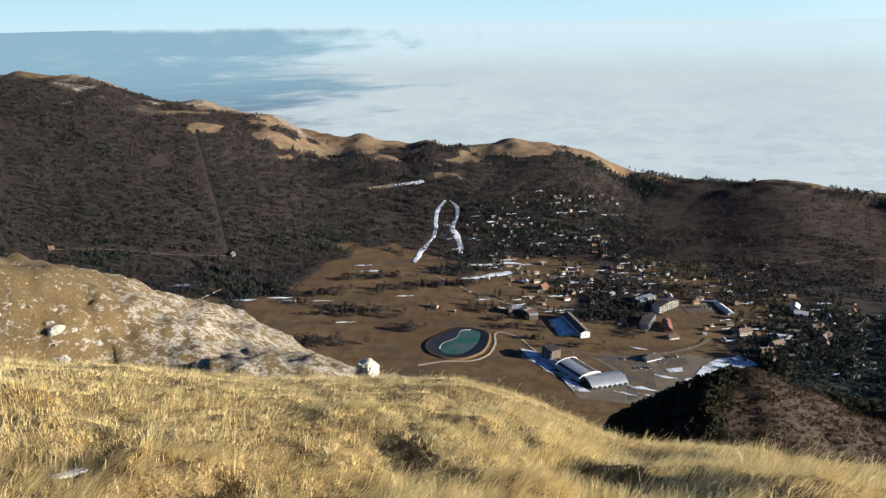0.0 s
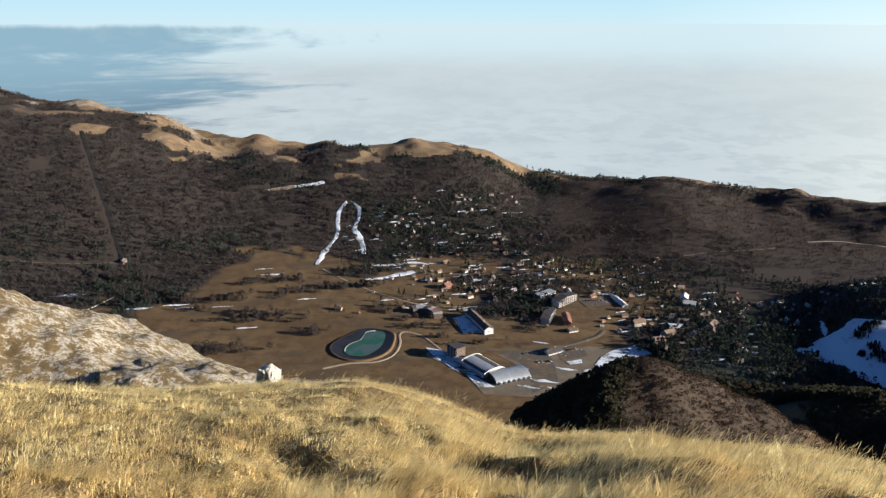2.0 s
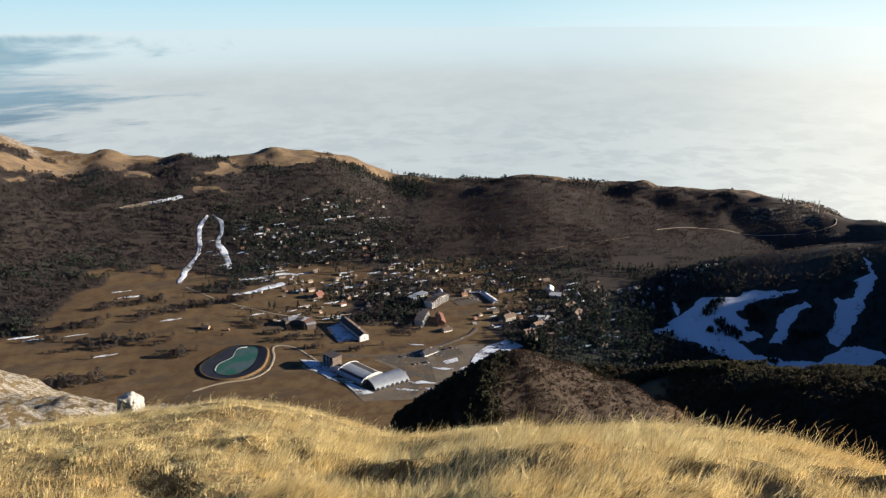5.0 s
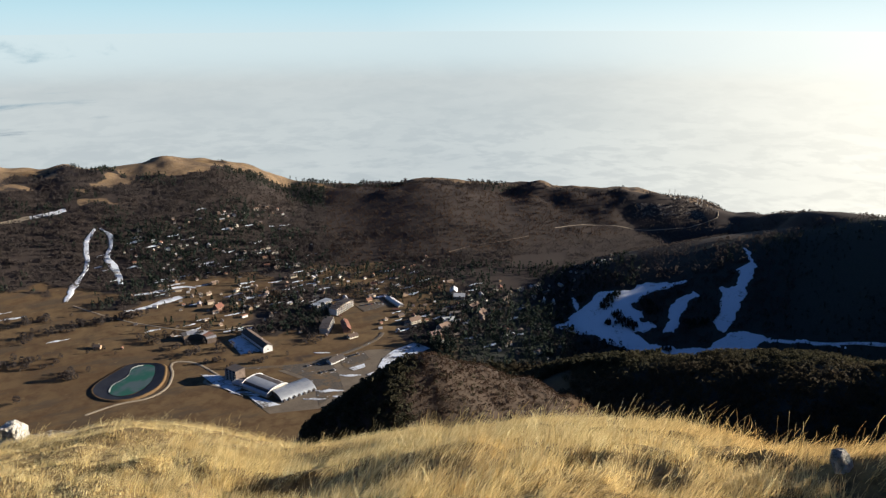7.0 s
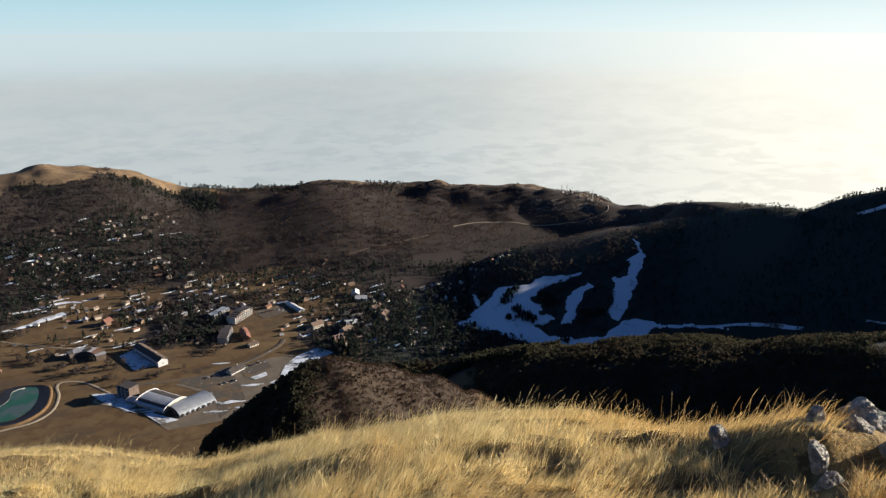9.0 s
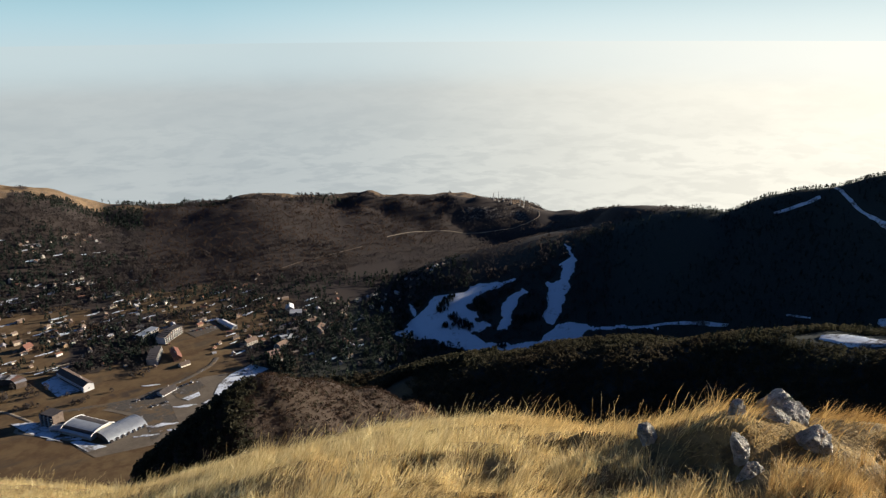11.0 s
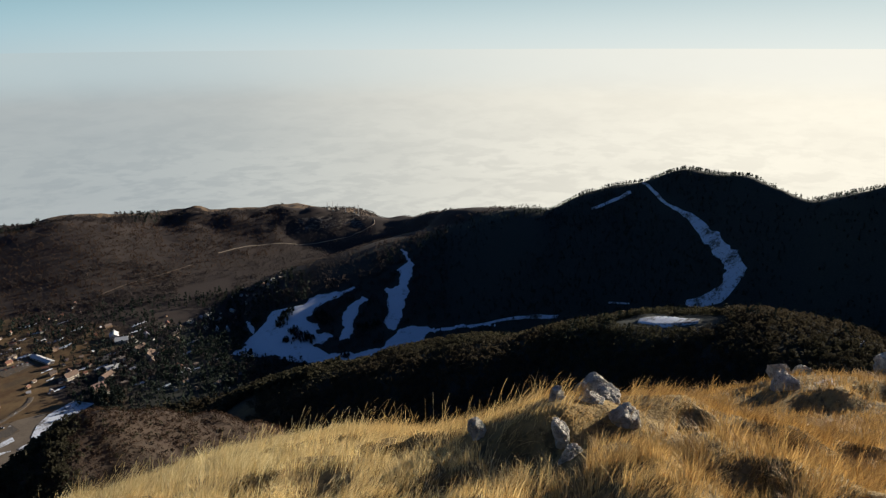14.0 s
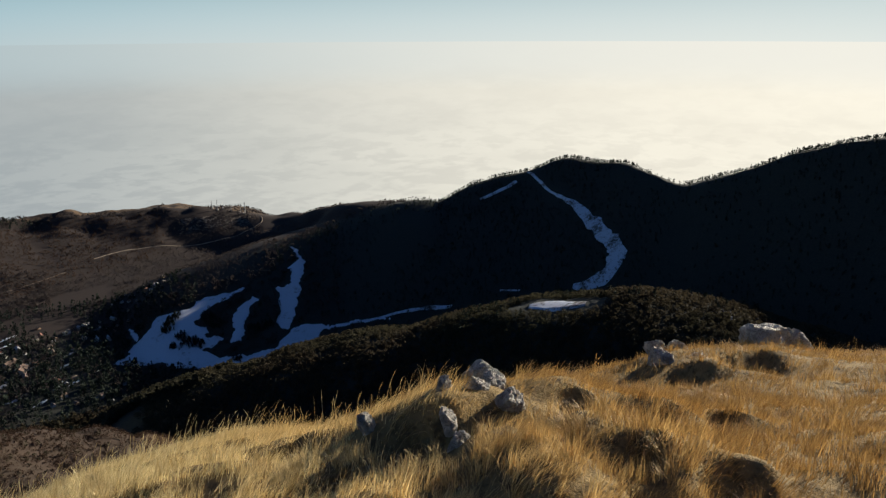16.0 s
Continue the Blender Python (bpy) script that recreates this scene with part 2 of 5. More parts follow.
def cloud_material():
    """Top of the fog sea: emission paints in the light that it scatters, most of all towards the sun."""
    m = Nodes("fog_sea", 1.0)
    az = m.attr("bearing").outputs["Fac"]      # 1 under the sun
    clear = m.attr("clear").outputs["Fac"]     # 1 where the plain shows through
    el = m.attr("lift").outputs["Fac"]         # 0 near the hills, 1 at the horizon
    turn = m.attr("turn").outputs["Fac"]
    flat = m.t.nodes.new("ShaderNodeCombineXYZ")
    m.put(flat.inputs[0], m.math("MULTIPLY", turn, 1.3)), m.put(flat.inputs[1], m.math("MULTIPLY", el, 13.0))
    roll = m.noise(0.0075, 7, 0.60, None, 0.15)
    wide = m.noise(0.0016, 6, 0.6)
    # sunlit glow put into the colour: paler and warmer towards the sun
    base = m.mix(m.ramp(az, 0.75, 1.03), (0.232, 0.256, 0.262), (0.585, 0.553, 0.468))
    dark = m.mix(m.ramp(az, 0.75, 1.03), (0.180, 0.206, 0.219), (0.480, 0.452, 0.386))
    # shading of the fog's relief painted by noise, weaker towards the horizon
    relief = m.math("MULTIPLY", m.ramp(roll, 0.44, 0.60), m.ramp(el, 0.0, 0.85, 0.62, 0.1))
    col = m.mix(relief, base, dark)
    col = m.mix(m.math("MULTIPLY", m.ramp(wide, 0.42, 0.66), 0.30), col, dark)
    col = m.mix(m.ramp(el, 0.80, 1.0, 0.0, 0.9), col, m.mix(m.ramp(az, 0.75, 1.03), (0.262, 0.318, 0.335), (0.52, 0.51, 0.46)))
    # blue haze painted in streaks where the fog is open
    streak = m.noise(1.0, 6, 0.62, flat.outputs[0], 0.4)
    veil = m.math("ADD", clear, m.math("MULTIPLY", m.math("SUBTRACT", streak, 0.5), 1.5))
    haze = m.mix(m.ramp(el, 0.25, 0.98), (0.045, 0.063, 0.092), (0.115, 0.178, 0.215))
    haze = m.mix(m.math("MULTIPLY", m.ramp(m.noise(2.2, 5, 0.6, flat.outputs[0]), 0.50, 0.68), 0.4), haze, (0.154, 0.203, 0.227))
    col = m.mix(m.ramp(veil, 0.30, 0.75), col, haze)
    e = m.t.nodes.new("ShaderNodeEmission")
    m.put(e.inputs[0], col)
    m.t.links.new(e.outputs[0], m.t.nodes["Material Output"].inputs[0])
    return m.mat


FOG = cloud_material()

# ---- mesh helpers ----


def mesh_object(name, verts, faces, mat, parent=None, smooth=True):
    """A mesh object from vertices and polygons (arrays or lists)."""
    me = bpy.data.meshes.new(name)
    if isinstance(faces, np.ndarray):
        n, k = faces.shape
        me.vertices.add(len(verts))
        me.vertices.foreach_set("co", np.asarray(verts, np.float32).ravel())
        me.loops.add(n * k)
        me.loops.foreach_set("vertex_index", faces.astype(np.int32).ravel())
        me.polygons.add(n)
        me.polygons.foreach_set("loop_start", np.arange(0, n * k, k, dtype=np.int32))
        me.update(calc_edges=True)
        me.validate()
    else:
        me.from_pydata([tuple(v) for v in verts], [], faces)
    me.polygons.foreach_set("use_smooth", np.full(len(me.polygons), smooth))
    me.materials.append(mat)
    ob = new(name, me)
    ob.parent = parent
    return ob


def part(name, bm, material, parent, label=""):
    me = bpy.data.meshes.new(name)
    bm.to_mesh(me)
    bm.free()
    me.materials.append(material)
    ob = new(name, me)
    ob.parent = parent
    return tagged(ob, label) if label else ob


rng = np.random.default_rng(7)


def lattice(seed, n=64):
    return np.random.default_rng(seed).random((n, n))


GRIDS = [lattice(100 + i) for i in range(8)]


def value_noise(x, y, k=0):
    """Smooth noise of -1 to 1, one cell a metre."""
    g = GRIDS[k % 8]
    n = len(g)
    xi, yi = np.floor(x).astype(int), np.floor(y).astype(int)
    u, v = x - xi, y - yi
    u, v = u * u * (3 - 2 * u), v * v * (3 - 2 * v)
    a, b = g[xi % n, yi % n], g[(xi + 1) % n, yi % n]
    c, d = g[xi % n, (yi + 1) % n], g[(xi + 1) % n, (yi + 1) % n]
    return 2 * ((a * (1 - u) + b * u) * (1 - v) + (c * (1 - u) + d * u) * v) - 1


def fractal(x, y, size, octaves=5, gain=0.5):
    out, amp = 0.0, 1.0
    for k in range(octaves):
        out = out + amp * value_noise(x / size + 17.3 * k, y / size - 9.1 * k, k)
        size, amp = size / 2.03, amp * gain
    return out


def smooth(a, b, x):
    u = np.clip((x - a) / (b - a), 0, 1)
    return u * u * (3 - 2 * u)


def bent(az, knots, values):
    """A smooth curve over the bearing."""
    knots, values = np.array(knots, float), np.array(values, float)
    i = np.clip(np.searchsorted(knots, az) - 1, 0, len(knots) - 2)
    u = np.clip((az - knots[i]) / (knots[i + 1] - knots[i]), 0, 1)
    m = np.gradient(values, knots)
    h = knots[i + 1] - knots[i]
    return ((1 + 2 * u) * (1 - u) ** 2 * values[i] + u * (1 - u) ** 2 * h * m[i]
            + u * u * (3 - 2 * u) * values[i + 1] + u * u * (u - 1) * h * m[i + 1])


# ---- the lie of the land ----
# ring of hills round the plateau: bearing, angle of the skyline, distances of its crest and foot
RING_AZ = [-180, -60, -32, -24, -18, -10, -3, 4, 9, 14, 20, 24, 32, 42, 49, 54, 61, 65.4, 68.3, 70.4, 73, 76, 78.8, 81.3, 86, 92, 110, 180]
RING_EL = [-3, -3.5, -3.7, -4.4, -6, -8.6, -9.9, -9.9, -10.1, -11.6, -12.2, -11.8, -12.2, -12.7, -13.5, -13.25, -13.1, -11.95, -11.1, -9.75, -9.7, -9.85, -10.6, -11.0, -9.2, -7.3, -3, -3]
# the skyline itself in finer steps
CREST_AZ = [-180.0, -60.0, -30.0, -28.1, -25.0, -23.7, -20.2, -17.9, -15.2, -12.8, -9.9, -6.1, -3.0, -0.9, 0.4, 3.6, 9.0, 11.7, 14.3, 18.3, 21.8, 25.4, 29.3, 31.8, 33.5, 35.5, 37.9, 40.6, 43.0, 46.7, 49.7, 53.2, 56.7, 61.2, 63.4, 65.1, 67.8, 70.8, 73.3, 75.4, 77.5, 79.8, 81.5, 84.1, 86.3, 88.0, 90.0, 92.2, 110.0, 180.0]
CREST_EL = [-3.00, -3.50, -3.93, -3.82, -3.89, -4.32, -5.76, -6.08, -6.95, -7.14, -8.88, -9.44, -10.47, -9.83, -10.38, -10.18, -10.32, -10.77, -12.07, -12.10, -12.24, -11.93, -12.32, -12.72, -12.56, -12.83, -12.77, -12.72, -12.64, -13.16, -13.80, -13.39, -13.17, -13.10, -11.92, -11.45, -10.83, -9.71, -9.90, -9.99, -10.80, -11.46, -10.82, -9.78, -8.64, -7.97, -7.34, -6.71, -3.00, -3.00]
RING_D = [2400, 2500, 2500, 2300, 2100, 1950, 1850, 1800, 1800, 1800, 1750, 1700, 1700, 1650, 1560, 1330, 1235, 1230, 1230, 1230, 1200, 1150, 1090, 1045, 1000, 960, 930, 2400]
FOOT_AZ = [-180, -32, -24, -10, 0, 10, 20, 27, 36, 45, 52, 60, 75, 92, 180]
FOOT_D = [1300, 1350, 1260, 1240, 1250, 1275, 1255, 1250, 1380, 1440, 1060, 930, 860, 720, 1300]
# the wooded hill with the pistes, in front of the ring
HILL_AZ = [30, 36.2, 39.3, 44, 48.5, 52, 55.5, 57.6, 64]
HILL_EL = [-20.2, -18.7, -18.2, -16.95, -15.75, -14.9, -13.85, -13.2, -13.0]
HILL_D = [1120, 1140, 1170, 1200, 1225, 1245, 1250, 1240, 1200]


def ridge_line(x, y, places, width):
    """Height of a crest that runs through places, falling off with the distance from it."""
    out = np.full(np.shape(x), -1e3)
    for (x0, y0, z0), (x1, y1, z1) in zip(places, places[1:]):
        dx, dy = x1 - x0, y1 - y0
        u = np.clip(((x - x0) * dx + (y - y0) * dy) / (dx * dx + dy * dy), 0, 1)
        d = np.hypot(x - x0 - u * dx, y - y0 - u * dy)
        out = np.maximum(out, z0 + u * (z1 - z0) - width * (np.sqrt(1 + (d / width) ** 2) - 1) * 0.95)
    return out


def crest_place(az, d, el):
    return tuple(bearing(az, d, H + d * math.tan(radians(el))))


KNOLL = [crest_place(*p) for p in ((22.3, 362, -27.1), (24.9, 375, -25.65), (28.9, 390, -26.05), (32.8, 402, -27.1), (36.6, 415, -28.35), (41, 430, -29.7))]
WOOD_RIDGE = [crest_place(*p) for p in ((38, 650, -28.2), (42.3, 635, -26.3), (45.6, 625, -25.8), (49.4, 615, -25.3), (53, 610, -24.4), (57.4, 603, -23.7), (63.5, 597, -23.0), (66.7, 593, -22.3), (71.2, 588, -21.2), (75.6, 572, -20.7), (79, 565, -20.1), (82, 560, -20.4), (85.4, 552, -21.4), (92, 540, -22.0))]
SPUR = [(p[0], p[1], p[2] - H) for p in (crest_place(*q) for q in ((-46, 40, -11.5), (-32, 33, -15.0), (-25.4, 29, -19.9), (-19.8, 26, -23.4), (-15.8, 24, -24.0), (-11.5, 21.5, -27.2)))]
# edge of the near turf: bearing, its angle below the eye, its distance
EDGE_AZ = [-180, -60, -33, -22, -11, -4, 0, 4.4, 8, 12, 16, 20, 25, 30, 34, 40, 44, 48, 51, 56, 63, 69, 75, 80, 86, 90, 95, 110, 130, 180]
EDGE_EL = [12, 16, 22.3, 25.36, 27.3, 27.99, 28, 28.68, 29.65, 31.22, 32.02, 31.71, 31.16, 30.87, 30.43, 29.68, 29.48, 29.44, 29.36, 29.46, 28.94, 27.73, 25.78, 24.6, 23.32, 22.47, 20.85, 16.42, 12.54, 12]
EDGE_D = [12, 12, 11, 10.8, 11, 11.7, 12, 12.2, 12, 10.8, 9.3, 8.5, 7.9, 7.5, 7.5, 7.9, 8.1, 8.2, 8.3, 8.6, 9.3, 10.3, 11.7, 13, 14.1, 14.6, 15.1, 14.7, 13.6, 12]
# hollows between the tussocks: x, y, radius
HOLLOWS = [(-2.2, 3.86, 0.3), (-1.31, 3.21, 0.3), (-1.01, 4.31, 0.18), (-0.38, 4.71, 0.32), (-2.95, 5.51, 0.15), (-0.66, 7.38, 0.14), (0.0, 6.3, 0.2),
           (1.26, 4.73, 0.2), (1.01, 3.83, 0.16), (0.96, 5.02, 0.3), (3.0, 3.57, 0.18), (3.1, 2.94, 0.18), (4.91, 4.53, 0.12), (4.04, 3.21, 0.2), (3.49, 2.19, 0.15),
           (3.95, 1.95, 0.22), (5.35, 0.94, 0.3), (8.55, 0.98, 0.28), (4.21, 0.6, 0.18), (4.22, 0.05, 0.2), (6.09, 0.33, 0.28), (9.44, 0.4, 0.32), (4.91, 1.19, 0.15)]


def hummocks(x, y):
    """Tussocks: rounded humps of uneven size and height, with hollows between them."""
    x, y = np.asarray(x, float), np.asarray(y, float)
    u, v = x / 0.95 + 0.4 * value_noise(x / 1.1, y / 1.1, 6), y / 0.95 + 0.4 * value_noise(x / 1.1 + 9, y / 1.1, 7)
    i, j = np.floor(u).astype(int), np.floor(v).astype(int)
    top = np.zeros(x.shape)
    g, h = GRIDS[0], GRIDS[1]
    for a in (-1, 0, 1):
        for b in (-1, 0, 1):
            p, q = (i + a) % 64, (j + b) % 64
            size, tall = 0.45 + 0.5 * h[q, p], 0.07 + 0.16 * np.clip(1.9 * g[q, p] - 0.75, 0, 1)
            r = np.hypot(u - i - a - g[p, q], v - j - b - h[p, q]) / size
            top = np.maximum(top, tall * np.clip(1 - r ** 2, 0, 1) ** 0.6)
    return top - 0.12 + 0.10 * value_noise(x / 1.9 + 5, y / 1.9, 4) + 0.045 * value_noise(x / 0.33, y / 0.33, 5)


def hollows(x, y):
    """Steep-sided pits with a raised lip on the sunward side."""
    out = np.zeros(np.shape(x))
    for hx, hy, r in HOLLOWS:
        deep = 0.08 + 0.45 * r
        wob = 1 + 0.25 * value_noise(x / 0.16 + hx, y / 0.16, 3)
        out = out - deep * np.exp(-((np.hypot(x - hx, y - hy) / (r * wob)) ** 4))
        out = out + 0.35 * deep * np.exp(-((np.hypot(x - hx - 1.45 * r, y - hy + 0.5 * r) / (0.75 * r)) ** 2))
    return out


def near_slope(x, y, az, d):
    """The steep flank on which the viewer stands, from the eye."""
    h, e = 1.56, bent(az, EDGE_AZ, EDGE_D)
    k = h / e ** 2
    s = np.tan(np.radians(bent(az, EDGE_AZ, EDGE_EL))) - 2 * h / e
    turn = np.maximum((0.74 - s) / (2 * k), e * 1.15)          # from here on the slope stays the same
    fall = np.where(d < turn, s * d + k * d * d, s * turn + k * turn ** 2 + (s + 2 * k * turn) * (d - turn))
    close = np.zeros(np.shape(d))
    m = d < 60
    if m.any():
        close[m] = hummocks(x[m], y[m]) * smooth(60, 12, d[m]) * smooth(0.6, 2.0, d[m]) * (1 + 0.45 * smooth(4.2, 2.6, d[m])) * (1 - 0.5 * smooth(3.5, 8, d[m]))
    bumps = close + 3.0 * fractal(x, y, 60, 4) * smooth(30, 160, d)
    mounds = 0.40 * np.exp(-(np.hypot(x - 5.0, y - 1.75) / 1.9) ** 2) + 0.30 * np.exp(-(np.hypot(x - 10.5, y - 0.9) / 2.2) ** 2)
    mounds = mounds + 0.32 * np.exp(-(np.hypot(x - 4.7, y - 1.85) / 0.9) ** 2) + 0.22 * np.exp(-(np.hypot(x - 9.6, y - 1.35) / 0.8) ** 2) + 0.3 * np.exp(-(np.hypot(x - 12.0, y - 0.5) / 0.9) ** 2)
    if m.any():
        mounds[m] += hollows(x[m], y[m])
    return H - h + mounds - np.minimum(fall, 0.5 * fall + 300) + bumps


def ring_height(az, d, crest_d, crest_z, foot, behind):
    u = np.clip((d - foot) / (crest_d - foot), 0, 1)
    even = 0.92 * smooth(60, 67, az)            # the shaded peak has straight flanks
    up = crest_z * ((1 - even) * np.sin(u * math.pi / 2) ** 1.35 + even * u)
    return np.where(d < crest_d, up, crest_z - behind * (np.sqrt(1 + ((d - crest_d) / 150) ** 2) - 1) * 150)


def height(x, y):
    d, az = np.hypot(x, y), np.degrees(np.arctan2(x, y))
    rough = fractal(x, y, 420, 6, 0.52)
    cd = bent(az, RING_AZ, RING_D)
    cz = H + cd * np.tan(np.radians(bent(az, RING_AZ, RING_EL)))
    fine = cd * (np.tan(np.radians(bent(az, CREST_AZ, CREST_EL))) - np.tan(np.radians(bent(az, RING_AZ, RING_EL))))
    foot = bent(az, FOOT_AZ, FOOT_D)
    ring = ring_height(az, d, cd, cz, foot, 0.75)
    ring = ring + fine * smooth(cd - 330, cd - 20, d)
    rise = smooth(foot - 60, cd - 60, d)
    ring = ring + rise * (9 * rough + (5 + 5 * smooth(10, -4, az)) * fractal(x + 900, y, 150, 4) - 9 * smooth(10, -4, az) * smooth(cd, cd - 200, d) * (np.abs(value_noise(x / 170, y / 260, 3)) < 2) * (0.35 - np.abs(value_noise(x / 170, y / 300, 3)))) + (7 + 5 * smooth(14, 6, az) + 6 * smooth(19, 25, az)) * rise * smooth(cd - 260, cd - 40, d) * np.maximum(fractal(x, y + 300, 95, 3), -0.3) * smooth(56, 46, az)
    ragged = d + 14 * value_noise(az * 2.1, az * 0 + 3.0, 2) + 5 * value_noise(az * 9, az * 0 + 8.0, 4)
    ring = ring - 5 * smooth(39, 41.5, az) * smooth(47.5, 45.8, az) * smooth(1590, 1552, ragged) * smooth(1330, 1500, d)
    hd = bent(az, HILL_AZ, HILL_D)
    hz = H + hd * np.tan(np.radians(bent(az, HILL_AZ, HILL_EL)))
    inside = smooth(32, 41, az) * smooth(70, 60, az)
    hill = ring_height(az, d, hd, hz, hd - 330 + 40 * inside, 0.45) * inside - 30 * (1 - inside) + 3 * rough * inside
    floor = 1.0 * fractal(x, y, 260, 4) - 6 * smooth(20, 45, az) * smooth(1300, 1000, d)
    land = np.maximum(floor, ring)
    land = np.maximum(land, hill)
    land = np.where(d > cd, ring, land)
    land = np.maximum(land, ridge_line(x, y, KNOLL, 12) + 2.5 * fractal(x, y, 40, 4))
    land = np.maximum(land, ridge_line(x, y, WOOD_RIDGE, 130) + 3 * fractal(x, y, 70, 4))
    near = near_slope(x, y, az, d)
    land = np.where(d < 800, np.maximum(land, near), land)
    spur = H + ridge_line(x, y, SPUR, 7.0) + 0.50 * fractal(x, y, 4.0, 6, 0.62) - 0.28 * np.abs(value_noise(x / 1.1, y / 1.1, 2)) - 1.15
    knob = H - 10.2 - 1.1 * np.hypot(x + 2.35, y - 19.9)
    spur = np.maximum(spur, knob)
    return np.where(d < 90, np.maximum(land, spur), land)


def ground_z(x, y):
    return float(height(np.array([x]), np.array([y]))[0])


def ground_at(az, d, up=0.0):
    p = bearing(az, d)
    p.z = ground_z(p.x, p.y) + up
    return p


def on_slope(az, el):
    """The place where the land is met in a given direction from the viewpoint."""
    d = np.exp(np.linspace(math.log(60), math.log(2600), 3000))
    x, y = d * math.sin(radians(az)), d * math.cos(radians(az))
    below = height(x, y) >= H + d * math.tan(radians(el))
    i = int(np.argmax(below)) if below.any() else len(d) - 1
    return Vector((x[i], y[i], ground_z(x[i], y[i])))


# ---- ground, one sheet ----
az_steps = np.concatenate([np.arange(-180, -44, 4.0), np.arange(-44, 104, 0.36), np.arange(104, 180, 4.0)])
d_steps = np.concatenate([[0.35], np.exp(np.linspace(math.log(0.8), math.log(500), 300)), np.arange(508, 2500, 10.5), np.linspace(2520, 3400, 20)])


def polar_sheet(name, az, ds, zf, mat):
    A, D = np.meshgrid(np.radians(az), ds, indexing="ij")
    X, Y = D * np.sin(A), D * np.cos(A)
    Z = zf(X, Y, np.degrees(A), D)
    n, k = X.shape
    i = np.arange(n * k).reshape(n, k)
    nxt = np.roll(i, -1, axis=0)
    quads = np.stack([i[:, :-1], i[:, 1:], nxt[:, 1:], nxt[:, :-1]], -1).reshape(-1, 4)[:, ::-1]
    ob = mesh_object(name, np.stack([X, Y, Z], -1).reshape(-1, 3), quads, mat)
    return ob, X.ravel(), Y.ravel(), Z.ravel()


def add_attribute(ob, name, values):
    kind = "FLOAT" if values.ndim == 1 else "FLOAT_COLOR"
    a = ob.data.attributes.new(name, kind, "POINT")
    a.data.foreach_set("value" if values.ndim == 1 else "color", values.astype(np.float32).ravel())


def cover(x, y):
    """Shares of wood, bald turf and bare rock."""
    d, az = np.hypot(x, y), np.degrees(np.arctan2(x, y))
    foot, cd = bent(az, FOOT_AZ, FOOT_D), bent(az, RING_AZ, RING_D)
    u = (d - foot) / (cd - foot)
    rag = 0.35 * fractal(x, y, 160, 4)
    wood = smooth(-0.12, 0.03, u + 0.42 * rag * (1 - 0.5 * smooth(-6, -14, az)) + 0.10 * fractal(x, y, 45, 3) - 0.05 + 0.16 * smooth(-6, -14, az)) * smooth(1.0, 0.86, u + rag * 0.25 - 0.25 * smooth(16, 22, az))
    wood = np.maximum(wood, smooth(22, 30, az) * smooth(600, 700, d) * 0.75)
    wood = np.maximum(wood, smooth(260, 330, d) * smooth(760, 600, d) * smooth(38, 44, az))
    wood = np.maximum(wood, 0.60 * smooth(280, 330, d) * smooth(620, 520, d) * smooth(40, 36, az))
    wood = np.maximum(wood, smooth(11, 13.5, d) * smooth(25, 20, d) * smooth(-3, -9, az))
    wood = np.maximum(wood, smooth(0.05, 0.5, fractal(x, y, 55, 4)) * smooth(7, 11, az) * smooth(32, 28, az) * smooth(860, 900, d))
    turf = smooth(0.80, 0.98, u + 0.75 * rag + 0.25 * fractal(x, y, 60, 3)) * smooth(-30, -12, az) * smooth(18, 12, az)
    turf = np.maximum(turf, 0.50 * smooth(0.93, 1.0, u + 0.2 * rag) * smooth(18, 24, az) * smooth(52, 46, az))
    stone = 0.60 * smooth(0.86, 1.0, u + 0.55 * rag + 0.12 * fractal(x, y + 70, 50, 3)) * smooth(-2, -12, az)
    spur = smooth(-2.2, 0.6, ridge_line(x, y, SPUR, 7.0) + H - near_slope(x, y, az, d)) * smooth(90, 60, d)
    stone = np.maximum(stone, (0.53 - 0.15 * smooth(-21, -29, az)) * spur)
    wood = np.maximum(wood, 0.85 * spur)
    wood = np.maximum(wood, smooth(48, 54, az) * smooth(700, 760, d))
    stone = np.maximum(stone, 0.44 * smooth(1540, 1552, d) * smooth(1606, 1588, d) * smooth(39.8, 41.5, az) * smooth(47.5, 46.2, az))
    stone = np.maximum(stone, 0.4 * smooth(30, 0, np.hypot(x - KNOLL[0][0], y - KNOLL[0][1])))
    return wood, turf, stone


ground, gx, gy, gz = polar_sheet("ground", az_steps, d_steps, lambda X, Y, A, D: height(X, Y), GROUND)
tagged(ground, "dry mountain turf, wooded slopes and brown meadows of a plateau", "ground", kind="structure")
w_, t_, s_ = cover(gx, gy)
add_attribute(ground, "cover", np.stack([w_, t_, s_, np.ones_like(w_)], -1))
g_az, g_d = np.degrees(np.arctan2(gx, gy)), np.hypot(gx, gy)
add_attribute(ground, "spruce", np.maximum(smooth(38, 50, g_az) * np.where(g_az < 60, smooth(40, 0, g_d - bent(g_az, HILL_AZ, HILL_D)), smooth(1420, 1300, g_d)), smooth(22, 30, g_az) * smooth(1140, 1060, g_d) * 0.8) * smooth(450, 520, g_d))
add_attribute(ground, "near", smooth(320, 120, np.hypot(gx, gy)))

# ---- sea of fog, to the horizon ----


def fog_height(X, Y, A, D):
    u = np.clip((D - 1720) / 3180, 0, 1)
    el = -16.5 + 15.5 * u ** 0.75
    return H + D * np.tan(np.radians(el)) + 10 * fractal(X, Y, 300, 4) * smooth(4600, 3000, D)


